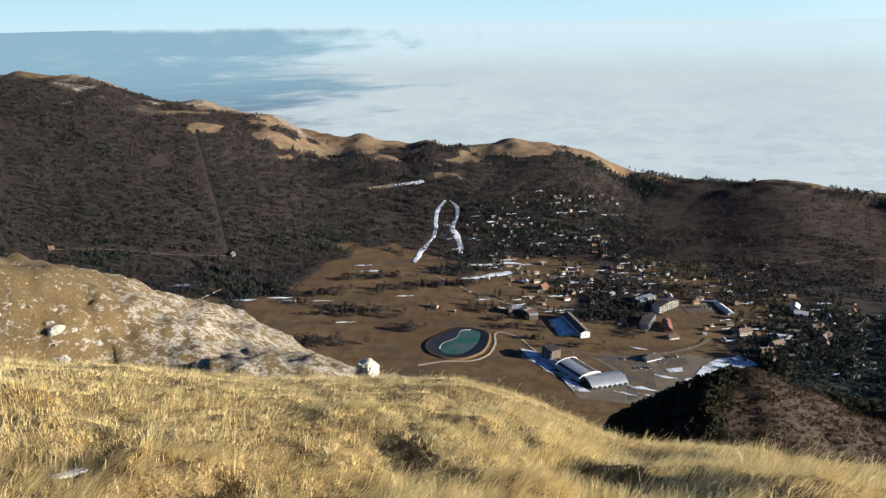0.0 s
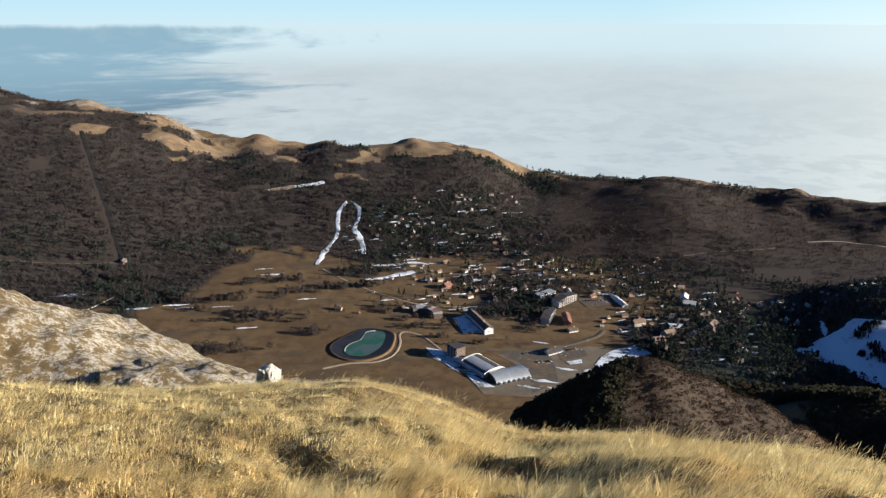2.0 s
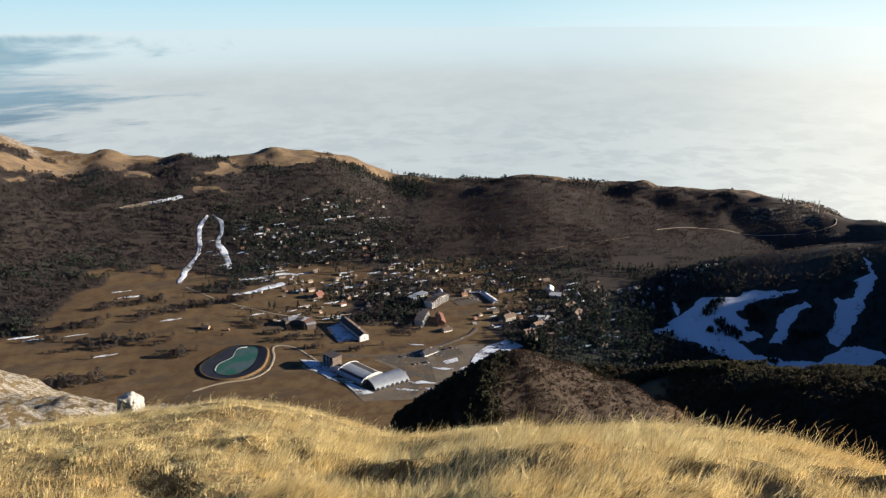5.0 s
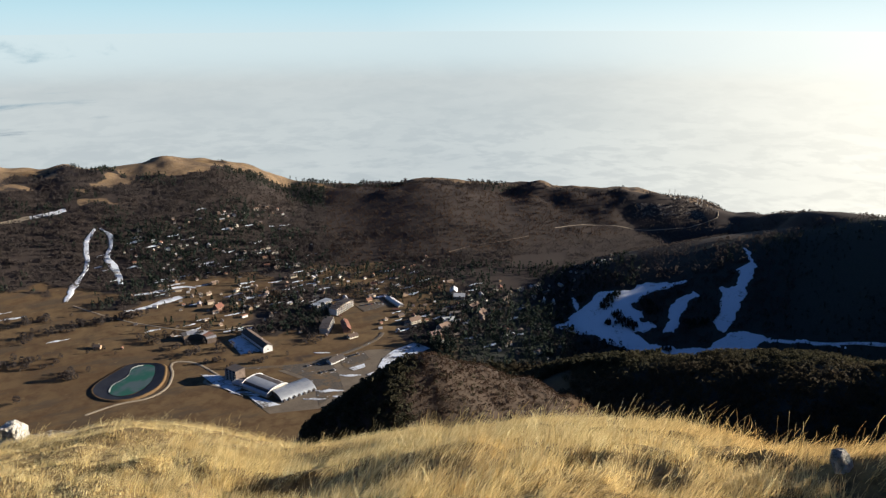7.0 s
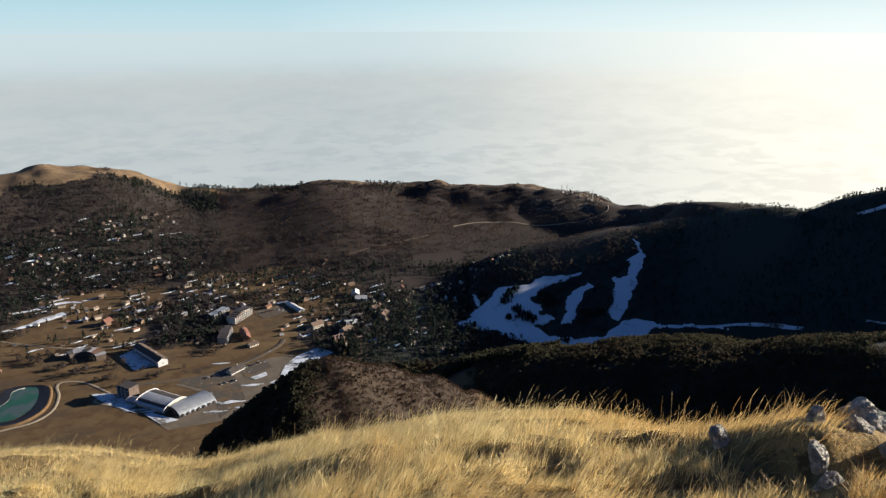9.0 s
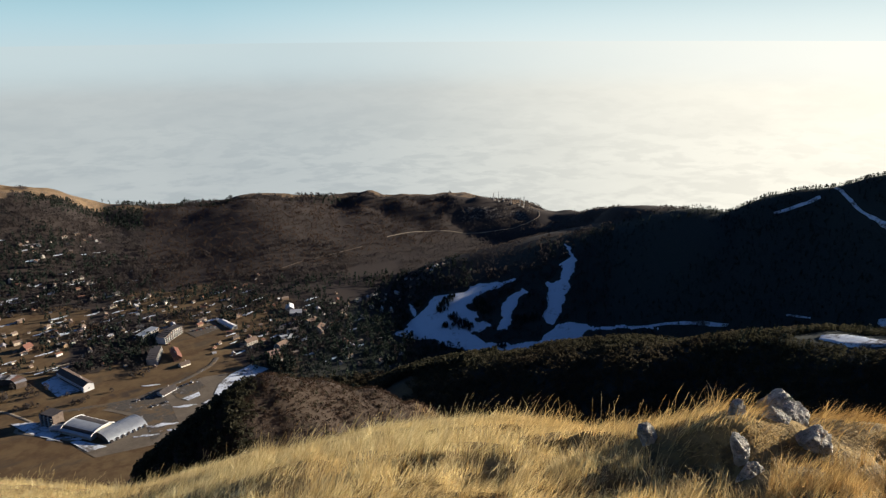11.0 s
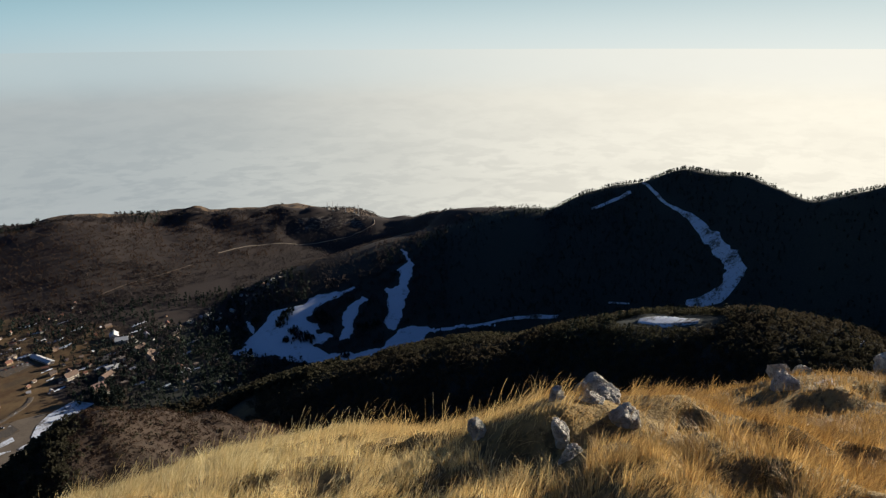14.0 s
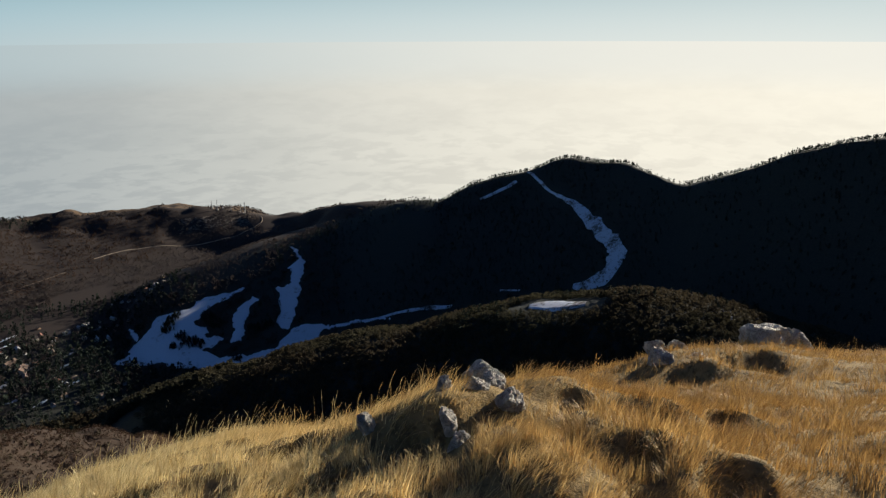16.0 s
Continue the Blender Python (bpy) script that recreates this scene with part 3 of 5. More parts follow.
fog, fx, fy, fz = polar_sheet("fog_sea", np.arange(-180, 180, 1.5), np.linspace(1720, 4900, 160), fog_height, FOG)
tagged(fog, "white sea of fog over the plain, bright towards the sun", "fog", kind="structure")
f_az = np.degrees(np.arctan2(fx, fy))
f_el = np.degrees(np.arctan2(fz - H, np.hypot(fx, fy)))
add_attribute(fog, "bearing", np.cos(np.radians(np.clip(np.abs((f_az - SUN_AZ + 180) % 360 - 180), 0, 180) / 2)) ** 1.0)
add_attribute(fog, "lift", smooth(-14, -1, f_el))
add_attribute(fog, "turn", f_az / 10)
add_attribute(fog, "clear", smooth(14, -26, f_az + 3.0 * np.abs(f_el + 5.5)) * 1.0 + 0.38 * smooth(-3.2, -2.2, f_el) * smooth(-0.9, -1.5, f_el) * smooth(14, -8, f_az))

# ---- runs, roads and clearings on the plan (x, y, width) ----
RUN_LEFT = [(6, 1466, 5), (-7, 1438, 9), (-14, 1403, 12), (-13, 1370, 10), (-19, 1336, 9), (-32, 1301, 12), (-44, 1260, 12), (-51, 1222, 9)]
RUN_RIGHT = [(16, 1466, 5), (29, 1438, 9), (28, 1404, 8), (19, 1378, 10), (25, 1340, 14), (31, 1309, 12), (31, 1268, 10)]
SNOW_FAN = [(28, 1137, 3), (56, 1140, 8), (83, 1153, 14), (111, 1167, 16)]
SNOW_FAN_UPPER = [(47, 1206, 5), (77, 1204, 9), (116, 1213, 10), (141, 1197, 5)]
SADDLE_TRACK = [(-154, 1524, 5), (-127, 1534, 10), (-95, 1539, 9)]
SADDLE_SNOW = [(-99, 1536, 8), (-63, 1544, 14), (-38, 1549, 12)]
# pistes of the shaded hill, by their outlines
PISTE_MAIN = [(795, 748), (741, 806), (706, 809), (675, 847), (656, 834), (617, 824), (566, 804), (585, 765), (599, 718), (613, 675), (635, 662), (647, 696), (640, 714), (675, 702), (672, 736), (685, 762), (707, 777), (736, 772), (763, 767)]
PISTE_FINGER = [(658, 891), (657, 873), (635, 831), (619, 815), (626, 836)]
PISTE_MIDDLE = [(766, 744), (770, 731), (713, 705), (692, 688), (669, 695), (698, 725), (733, 741)]
PISTE_STEEP = [(882, 745), (885, 735), (848, 706), (792, 675), (744, 651), (729, 663), (770, 690), (800, 727), (819, 717), (849, 731)]
PISTE_HEAD = [(902, 788), (907, 782), (890, 740), (871, 727), (851, 727), (844, 743), (879, 742)]
PISTE_FLAT = [(645, 693), (672, 667), (706, 648), (745, 652), (770, 641), (794, 608), (758, 611), (725, 604), (687, 616), (649, 632), (610, 663)]
PISTE_TAIL = [(774, 622), (820, 591), (844, 542), (840, 538), (814, 583), (768, 617)]
PISTES = [PISTE_MAIN, PISTE_FINGER, PISTE_MIDDLE, PISTE_STEEP, PISTE_HEAD, PISTE_FLAT, PISTE_TAIL]
ISLANDS = [(678, 808, 8), (664, 801, 7), (650, 792, 7), (643, 742, 10), (649, 760, 7), (647, 730, 9), (700, 759, 10), (691, 741, 9), (653, 849, 6), (625, 752, 5), (654, 665, 5), (585, 780, 4), (599, 691, 5), (587, 806, 3), (715, 689, 8), (731, 681, 6)]
PEAK_LANE = [(1075, 518, 4), (1096, 497, 6), (1123, 474, 5)]
PEAK_PISTE = [(1147, 464, 4), (1117, 426, 4), (1091, 392, 5), (1059, 339, 13), (1029, 304, 18), (1001, 273, 24), (984, 262, 24), (966, 265, 22), (955, 273, 28), (948, 286, 20), (945, 310, 8)]
RIDGE_SNOW = [(556, 220, 5), (558, 207, 10), (552, 187, 9), (554, 170, 4)]
SIDE_SNOW = [(572, 71, 6), (572, 61, 8), (555, 57, 5)]
VALLEY_SNOW = [(808, 595, 4), (842, 549, 4), (869, 498, 7), (878, 466, 6)]
BENCH_SNOW = [(920, 410, 3), (927, 382, 4)]
ZIGZAG_PATH = [(-353, 1114), (-379, 1066), (-408, 1037), (-393, 1024), (-356, 1021), (-317, 1016), (-305, 1003), (-315, 993), (-336, 980)]
FOREST_PATH = [(-698, 1260), (-607, 1257), (-482, 1242), (-374, 1246)]
RIDGE_ROAD = [(1160, 1075), (1138, 1054), (1112, 1053), (1072, 1067), (1032, 1103), (980, 1147), (908, 1186), (840, 1195)]
MOOR_ROAD = [(577, 1162), (634, 1170), (711, 1175), (770, 1180)]
LIFT_LANE = [(-565, 1722), (-507, 1579), (-445, 1430), (-397, 1309), (-372, 1247)]
MAIN_ROAD = [(139, 872), (216, 845), (252, 851), (285, 856), (328, 875), (345, 893)]
POND_TRACK = [(117, 861), (111, 878), (96, 911), (75, 926), (67, 916), (66, 891), (55, 858), (33, 841), (-1, 841), (-34, 831)]
MEADOW_SNOW = [(-253, 1068, 8), (-235, 1054, 7), (-184, 1052, 6), (-305, 1062, 8), (-122, 1185, 8), (-138, 1214, 6), (-422, 1130, 12), (-61, 1064, 6), (-140, 969, 6)]
GROVES = [(-129, 1005), (-62, 1102), (-167, 896), (-167, 1077), (-223, 1078), (-318, 1119), (25, 1106), (-85, 1148), (-359, 1187), (-43, 939), (114, 935), (93, 999), (-190, 893)]
HEDGES = [(-161, 1022), (-106, 1006), (-82, 985), (-180, 996), (-95, 1095), (-28, 1104), (-132, 1141), (-226, 1045), (-277, 1110), (-294, 1081), (17, 926), (62, 1015), (98, 967), (121, 905), (162, 879)]
CLUSTERS = [(70, 1389), (139, 1421), (249, 1463), (312, 1427), (121, 1351), (169, 1311), (289, 1320), (119, 1244), (156, 1147), (216, 1163), (300, 1144), (374, 1158), (212, 1094), (263, 1072), (440, 1115), (473, 1003), (511, 947), (412, 904), (441, 858), (85, 1190), (484, 812)]
HAMLETS = [(140, 1033), (88, 1032), (222, 973), (280, 1067), (384, 1067), (444, 1074), (541, 952), (532, 868), (477, 814), (311, 1113), (35, 1340), (72, 1281), (193, 1260), (248, 1277), (428, 942), (303, 1238)]


def line_distance(x, y, pts):
    out = np.full(np.shape(x), 1e9)
    for p, q in zip(pts, pts[1:]):
        dx, dy = q[0] - p[0], q[1] - p[1]
        u = np.clip(((x - p[0]) * dx + (y - p[1]) * dy) / (dx * dx + dy * dy + 1e-9), 0, 1)
        out = np.minimum(out, np.hypot(x - p[0] - u * dx, y - p[1] - u * dy))
    return out


def ribbon(name, pts, width, mat, label, category, up=0.5, ragged=0.0, kind="structure", across=6):
    """A band laid along a line on the land; its edges dip into the ground."""
    P = [Vector(p[:2]) for p in pts]
    W = [p[2] * width if len(p) > 2 else width for p in pts]
    n = len(P)
    line, wide = [], []
    for i in range(n - 1):
        a, b, c, d = P[max(i - 1, 0)], P[i], P[i + 1], P[min(i + 2, n - 1)]
        steps = max(2, int((c - b).length / 5))
        for k in range(steps):
            t = k / steps
            line.append(0.5 * (2 * b + (c - a) * t + (2 * a - 5 * b + 4 * c - d) * t * t + (3 * b - a - 3 * c + d) * t ** 3))
            wide.append(W[i] + (W[i + 1] - W[i]) * t)
    line.append(P[-1]), wide.append(W[-1])
    V, F, m = [], [], across + 1
    for i, (p, w) in enumerate(zip(line, wide)):
        t = (line[min(i + 1, len(line) - 1)] - line[max(i - 1, 0)]).normalized()
        side = Vector((-t.y, t.x))
        jag = [ragged * w * float(value_noise(np.array(i * 0.37 + 31 * s), np.array(p.x * 0.11), s)) for s in (0, 1)]
        for k in range(m):
            u = 2 * k / across - 1
            q = p + side * (u * (w / 2 + (jag[0] if u < 0 else jag[1])))
            V.append((q.x, q.y, up * (1 - 1.6 * abs(u) ** 6)))
    for i in range(len(line) - 1):
        F += [(i * m + k, i * m + k + 1, (i + 1) * m + k + 1, (i + 1) * m + k) for k in range(across)]
    V = np.array(V)
    V[:, 2] += height(V[:, 0], V[:, 1])
    ob = mesh_object(name, V, F, mat)
    return tagged(ob, label, category, kind=kind)


def lot(name, pts, mat, label, category, up=0.4, kind="structure"):
    """A flat patch with the outline pts, laid on the land."""
    bm = bmesh.new()
    vs = [bm.verts.new((x, y, 0)) for x, y in pts]
    bm.faces.new(vs)
    bmesh.ops.triangulate(bm, faces=bm.faces)
    bmesh.ops.subdivide_edges(bm, edges=bm.edges, cuts=4, use_grid_fill=True)
    for v in bm.verts:
        v.co.z = ground_z(v.co.x, v.co.y) + up
    bmesh.ops.recalc_face_normals(bm, faces=bm.faces)
    ob = part(name, bm, mat, None)
    if ob.data.polygons[0].normal.z < 0:
        ob.data.flip_normals()
    return tagged(ob, label, category, kind=kind)


def within(x, y, outline):
    """Whether places lie inside an outline on the plan."""
    x, y = np.asarray(x, float), np.asarray(y, float)
    odd = np.zeros(x.shape, bool)
    for (ax, ay), (bx, by) in zip(outline, outline[1:] + outline[:1]):
        if ay != by:
            odd ^= ((ay > y) != (by > y)) & (x < ax + (y - ay) * (bx - ax) / (by - ay))
    return odd


def snow_sheet(name, outline, mat, label, step=2.2, rag=5.0, up=0.8):
    """A ragged sheet of snow laid on the land inside an outline."""
    P = np.array(outline, float)
    (x0, y0), (x1, y1) = P.min(0) - 8, P.max(0) + 8
    X, Y = np.meshgrid(np.arange(x0, x1, step), np.arange(y0, y1, step), indexing="ij")
    inner = within(X + rag * fractal(X, Y, 17, 3), Y + rag * fractal(X + 300, Y, 17, 3), outline)
    use = inner[:-1, :-1] & inner[1:, :-1] & inner[1:, 1:] & inner[:-1, 1:]
    i = np.arange(X.size).reshape(X.shape)
    quads = np.stack([i[:-1, :-1], i[1:, :-1], i[1:, 1:], i[:-1, 1:]], -1)[use]
    seen, quads = np.unique(quads, return_inverse=True)
    quads = quads.reshape(-1, 4)
    x, y = X.ravel()[seen], Y.ravel()[seen]
    corners = np.bincount(quads.ravel(), minlength=len(seen))
    z = height(x, y) + np.where(corners == 4, up, -0.3)
    return tagged(mesh_object(name, np.stack([x, y, z], -1), quads, mat), label, "snow", kind="stuff")


RUNS = [(RUN_LEFT, 0.95), (RUN_RIGHT, 1.0), (SNOW_FAN, 1.1), (SNOW_FAN_UPPER, 1.0), (SADDLE_TRACK, 1.0), (SADDLE_SNOW, 1.0),
        (PEAK_LANE, 1.3), (PEAK_PISTE, 1.1), (RIDGE_SNOW, 2.4), (SIDE_SNOW, 0.8), (VALLEY_SNOW, 0.9), (BENCH_SNOW, 0.9)]
for run, wide in RUNS:
    if run is SADDLE_TRACK:
        ribbon("track", run, 1.3, ROAD, "pale gravel track over a saddle", "track", ragged=0.2)
    else:
        ribbon("snow_run", run, wide, SNOW, "ski run with patchy old snow between dark woods", "snow", up=0.9, ragged=0.25, kind="stuff", across=10)
for outline in PISTES:
    snow_sheet("snow_run", outline, PISTE_SNOW, "ski run with old snow between dark woods", rag=3.0 if outline in (PISTE_FINGER, PISTE_TAIL, PISTE_HEAD) else 5.0)
for x, y, w in MEADOW_SNOW:
    ribbon("snow_patch", [(x - 2.4 * w, y - 1, w * 0.15), (x - 1.1 * w, y + 0.5, w * 0.6), (x, y, w), (x + 1.2 * w, y - 0.5, w * 0.5), (x + 2.4 * w, y + 1, w * 0.15)], 0.8, SNOW, "thin old snow lying in the shade of meadow trees", "snow", up=0.5, ragged=0.6, kind="stuff", across=9)
drift = random.Random(3)
for x, y in CLUSTERS + HAMLETS:
    for k in range(3):
        px, py, w = x + drift.gauss(0, 34), y + drift.gauss(0, 24), drift.uniform(3, 7)
        if math.hypot(px, py) < 880:
            continue
        ribbon("snow_patch", [(px - 2 * w, py - 1, w * 0.3), (px, py + drift.uniform(-3, 3), w), (px + 2.2 * w, py + 2, w * 0.3)], 1.0, SNOW, "thin old snow in the shade between houses", "snow", up=0.5, ragged=0.5, kind="stuff")
ribbon("path", ZIGZAG_PATH, 3.6, plain("pale_gravel", (0.55, 0.46, 0.32), (0.46, 0.38, 0.26), 0.2), "pale gravel path that zigzags over the meadow", "path")
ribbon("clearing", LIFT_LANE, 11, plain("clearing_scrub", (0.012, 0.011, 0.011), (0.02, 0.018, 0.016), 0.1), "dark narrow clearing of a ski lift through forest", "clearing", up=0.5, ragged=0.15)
ribbon("path", FOREST_PATH, 2.0, TRAIL, "narrow pale forest road along a slope", "path")
ribbon("road", RIDGE_ROAD, 2.2, ROAD, "pale road below the cliffs of a ridge", "road")
ribbon("road", MOOR_ROAD, 2.2, TRAIL, "brown track over the moor", "road")
ribbon("road", MAIN_ROAD, 8, ASPHALT, "asphalt village road past the car parks", "road", up=0.6)
ribbon("track", POND_TRACK, 4.5, ROAD, "brown gravel track round a reservoir", "track", up=0.5)
ribbon("track", [(117, 861), (98, 852), (128, 812), (143, 790)], 5, ROAD, "gravel track between meadow and halls", "track", up=0.5)
ribbon("track", [(-40, 1200), (10, 1120), (60, 1060), (120, 1010), (190, 1000)], 3.5, ROAD, "brown farm track across the meadow", "track", up=0.4)
lot("yard", [(185, 842), (245, 843), (309, 848), (337, 838), (312, 804), (278, 757), (245, 722), (200, 729), (150, 742), (140, 774), (168, 765), (213, 793)], YARD, "grey-brown gravel yard round the halls and car parks", "yard", up=0.22)
lot("snow_field", [(97, 874), (115, 863), (134, 846), (136, 818), (129, 806), (132, 795), (106, 842)], SNOW, "thin snow in the shadow of a block", "snow", up=0.7, kind="stuff")
lot("snow_field", [(138, 790), (146, 788), (166, 756), (147, 758)], SNOW, "thin snow in the shadow of a hall", "snow", up=0.7, kind="stuff")
lot("car_park", [(190, 846), (218, 846), (254, 852), (250, 800), (243, 760), (205, 735), (212, 770), (214, 805)], ASPHALT, "asphalt car park beside two large halls", "car park")
lot("car_park", [(262, 842), (300, 850), (300, 820), (262, 812)], ASPHALT, "asphalt car park with thin snow at its edge", "car park")
lot("car_park", [(345, 1010), (395, 1020), (392, 985), (350, 975)], ASPHALT, "asphalt car park on a brown hilltop", "car park")
lot("snow_field", [(300, 795), (308, 806), (316, 817), (337, 832), (372, 842), (382, 815), (346, 803), (335, 775), (318, 758), (304, 770)], SNOW, "blue-white snow field beside a wooded knoll", "snow", up=0.7, kind="stuff")
for x, y, w in ((152, 792, 7), (205, 752, 6), (226, 764, 8), (240, 742, 7), (132, 806, 6), (262, 790, 6), (250, 868, 5)):
    ribbon("snow_patch", [(x - 2 * w, y + w, w * 0.2), (x - w, y + 0.3 * w, w * 0.7), (x, y, w), (x + 1.3 * w, y - 0.6 * w, w * 0.5), (x + 2 * w, y - w, w * 0.2)], 0.9, SNOW, "thin old snow beside the halls", "snow", up=0.6, ragged=0.6, kind="stuff", across=8)
lot("snow_field", [(266, 808), (288, 812), (286, 802), (270, 799)], SNOW, "thin snow on a verge beside the road", "snow", up=0.7, kind="stuff")
lot("snow_field", [(280, 783), (290, 785), (291, 776), (282, 774)], SNOW, "thin snow on a verge beside the road", "snow", up=0.7, kind="stuff")
lot("snow_field", [(147, 961), (170, 973), (182, 907), (153, 908)], SNOW, "blue shaded snow beside a long building", "snow", up=0.7, kind="stuff")

# ---- trees ----


def tri_cloud(n, shape, size, seed, lift=0.0):
    """n small triangles strewn through a volume; shape(u) gives radius over height 0..1."""
    r = np.random.default_rng(seed)
    h = r.random(n) ** 0.8
    a, q = r.random(n) * 2 * np.pi, np.sqrt(r.random(n)) * 0.35 + 0.65
    rad = shape(h) * q
    c = np.stack([rad * np.cos(a), rad * np.sin(a), lift + (1 - lift) * h], -1)
    out = np.stack([np.cos(a), np.sin(a), np.full(n, 0.7)], -1)
    t1 = r.normal(size=(n, 3)) + out * 0.3
    t1 /= np.linalg.norm(t1, axis=1)[:, None]
    t2 = np.cross(t1, out + 0.5 * r.normal(size=(n, 3)))
    t2 /= np.linalg.norm(t2, axis=1)[:, None]
    s = size * (0.6 + 0.8 * r.random(n))[:, None]
    V = np.stack([c - t1 * s, c + t1 * s, c + t2 * s * 1.2 + np.array([0, 0, 0.3]) * s], 1).reshape(-1, 3)
    return V, np.arange(3 * n).reshape(n, 3)


def round_crown(h):
    return 0.42 * np.sqrt(np.clip(1 - (2 * h - 0.95) ** 2, 0.02, 1))


def spire_crown(h):
    return 0.26 * (1 - h) ** 0.9 + 0.015


def scatter_mesh(name, templates, x, y, size, mat, label, category, sink=0.3):
    """Many small trees as one mesh."""
    r = np.random.default_rng(len(x))
    pick = r.integers(0, len(templates), len(x))
    z = height(x, y) - sink
    Vs, Fs, base = [], [], 0
    for k, (V, F) in enumerate(templates):
        i = np.nonzero(pick == k)[0]
        a, s = r.random(len(i)) * 2 * np.pi, size[i]
        co, si = np.cos(a)[:, None], np.sin(a)[:, None]
        w = (s * (0.85 + 0.4 * r.random(len(i))))[:, None]
        X = x[i][:, None] + w * (co * V[:, 0] - si * V[:, 1])
        Y = y[i][:, None] + w * (si * V[:, 0] + co * V[:, 1])
        Z = z[i][:, None] + s[:, None] * V[:, 2]
        Vs.append(np.stack([X, Y, Z], -1).reshape(-1, 3))
        Fs.append((F[None] + (np.arange(len(i)) * len(V))[:, None, None] + base).reshape(-1, 3))
        base += len(i) * len(V)
    ob = mesh_object(name, np.concatenate(Vs), np.concatenate(Fs), mat, smooth=False)
    return tagged(ob, label, category, kind="stuff")


ROUND_LOW = [tri_cloud(18, round_crown, 0.17, 20 + k, 0.12) for k in range(5)]
ROUND_FINE = [tri_cloud(90, round_crown, 0.085, 30 + k, 0.15) for k in range(5)]
SPIRE_LOW = [tri_cloud(20, spire_crown, 0.13, 40 + k, 0.08) for k in range(4)]
SPIRE_FINE = [tri_cloud(80, spire_crown, 0.085, 50 + k, 0.08) for k in range(4)]

N = 190000
ta = rng.uniform(-38, 97, N)
td = np.sqrt(rng.uniform(300 ** 2, 2350 ** 2, N))
tx, ty = td * np.sin(np.radians(ta)), td * np.cos(np.radians(ta))
wood_here, turf_here, stone_here = cover(tx, ty)
clear_of = np.full(N, 1e9)
for run, wide in RUNS:
    half = max(p[2] for p in run) * wide * 0.34
    clear_of = np.minimum(clear_of, line_distance(tx, ty, run) - half)
clear_of = np.minimum(clear_of, line_distance(tx, ty, LIFT_LANE) - 9)
for outline in PISTES:
    clear_of[within(tx, ty, outline)] = -1
for path in (ZIGZAG_PATH, FOREST_PATH, RIDGE_ROAD, MAIN_ROAD):
    clear_of = np.minimum(clear_of, line_distance(tx, ty, path) - 4)
t_foot, t_crest = bent(ta, FOOT_AZ, FOOT_D), bent(ta, RING_AZ, RING_D)
t_u = (td - t_foot) / (t_crest - t_foot)
patchy = fractal(tx, ty, 120, 3)
luck = rng.random(N)
forest = (clear_of > 0) & (stone_here < 0.33 + 0.2 * fractal(tx, ty, 25, 3)) & (turf_here < 0.35 + 0.3 * patchy) & (td < t_crest + 60 + 160 * smooth(68, 74, ta))
moor = ((ta > 26) & (ta < 47) & (td > 1130) & (td < t_foot + 30)) | ((ta > 40) & (ta < 59) & (td > bent(ta, HILL_AZ, HILL_D) + 30))
ring_wood = forest & ~moor & (td > 800) & (wood_here > 0.5) & ~((ta > 10) & (ta < 46) & (td < t_foot))
rusty = ring_wood & (ta > 17) & (ta < 50) & (td > t_foot) & (t_u < 0.9)
hill_side = forest & (ta > 33) & (td > 880) & (td < 1300) & ~moor & ~rusty
dark_tree = (patchy + 0.9 * smooth(-4, 6, ta) * smooth(22, 12, ta) + 1.1 * smooth(44, 54, ta) + 0.55 * smooth(-2, -6, ta) * smooth(0.32, 0.05, t_u) - 0.5) > luck * 1.3
deep = (ring_wood | hill_side) & ~rusty
m1 = deep & ~dark_tree & (luck < 0.75) & (ta < 53)
scatter_mesh("deciduous_forest", ROUND_LOW, tx[m1], ty[m1], rng.uniform(4, 7.5, m1.sum()), WOOD_BARE, "bare grey-brown winter forest on the slopes", "forest")
m2 = deep & dark_tree & (luck < 0.8)
scatter_mesh("conifer_forest", SPIRE_LOW, tx[m2], ty[m2], rng.uniform(6.5, 11.5, m2.sum()) * (1 - 0.42 * smooth(48, 56, ta[m2])), WOOD_GREEN, "dark conifers mixed into the winter forest", "forest")
m3 = rusty & (luck < 0.85)
scatter_mesh("beech_thicket", ROUND_LOW, tx[m3], ty[m3], rng.uniform(2.4, 4.4, m3.sum()), WOOD_RUST, "rust-brown bare beech wood on a sunny slope", "forest")
m4 = moor & (patchy > -0.45) & (luck < 0.8) & (clear_of > 0)
scatter_mesh("moor_scrub", ROUND_LOW, tx[m4], ty[m4], rng.uniform(2.2, 4.4, m4.sum()), WOOD_BARE, "low dark scrub on the moor", "scrub")
# nearer wooded ridge and knoll
on_ridge = ridge_line(tx, ty, WOOD_RIDGE, 130) > height(tx, ty) - 12
m5 = (td < 860) & (td > 430) & (ta > 36) & on_ridge & (clear_of > 0) & (line_distance(tx, ty, RIDGE_SNOW) > 20)
m5a, m5b = m5 & (luck < 0.82), m5 & (luck > 0.82) & (patchy > 0.1)
scatter_mesh("ridge_wood", ROUND_FINE, tx[m5a], ty[m5a], rng.uniform(3.5, 7, m5a.sum()), WOOD_PINE, "dark olive pine scrub on a shaded ridge", "forest")
scatter_mesh("ridge_conifers", SPIRE_FINE, tx[m5b], ty[m5b], rng.uniform(5, 9, m5b.sum()), WOOD_GREEN, "dark conifers on a shaded ridge", "forest")
more = np.random.default_rng(41)
ra, rd = more.uniform(37, 96, 15000), more.uniform(430, 700, 15000)
rx_, ry_ = rd * np.sin(np.radians(ra)), rd * np.cos(np.radians(ra))
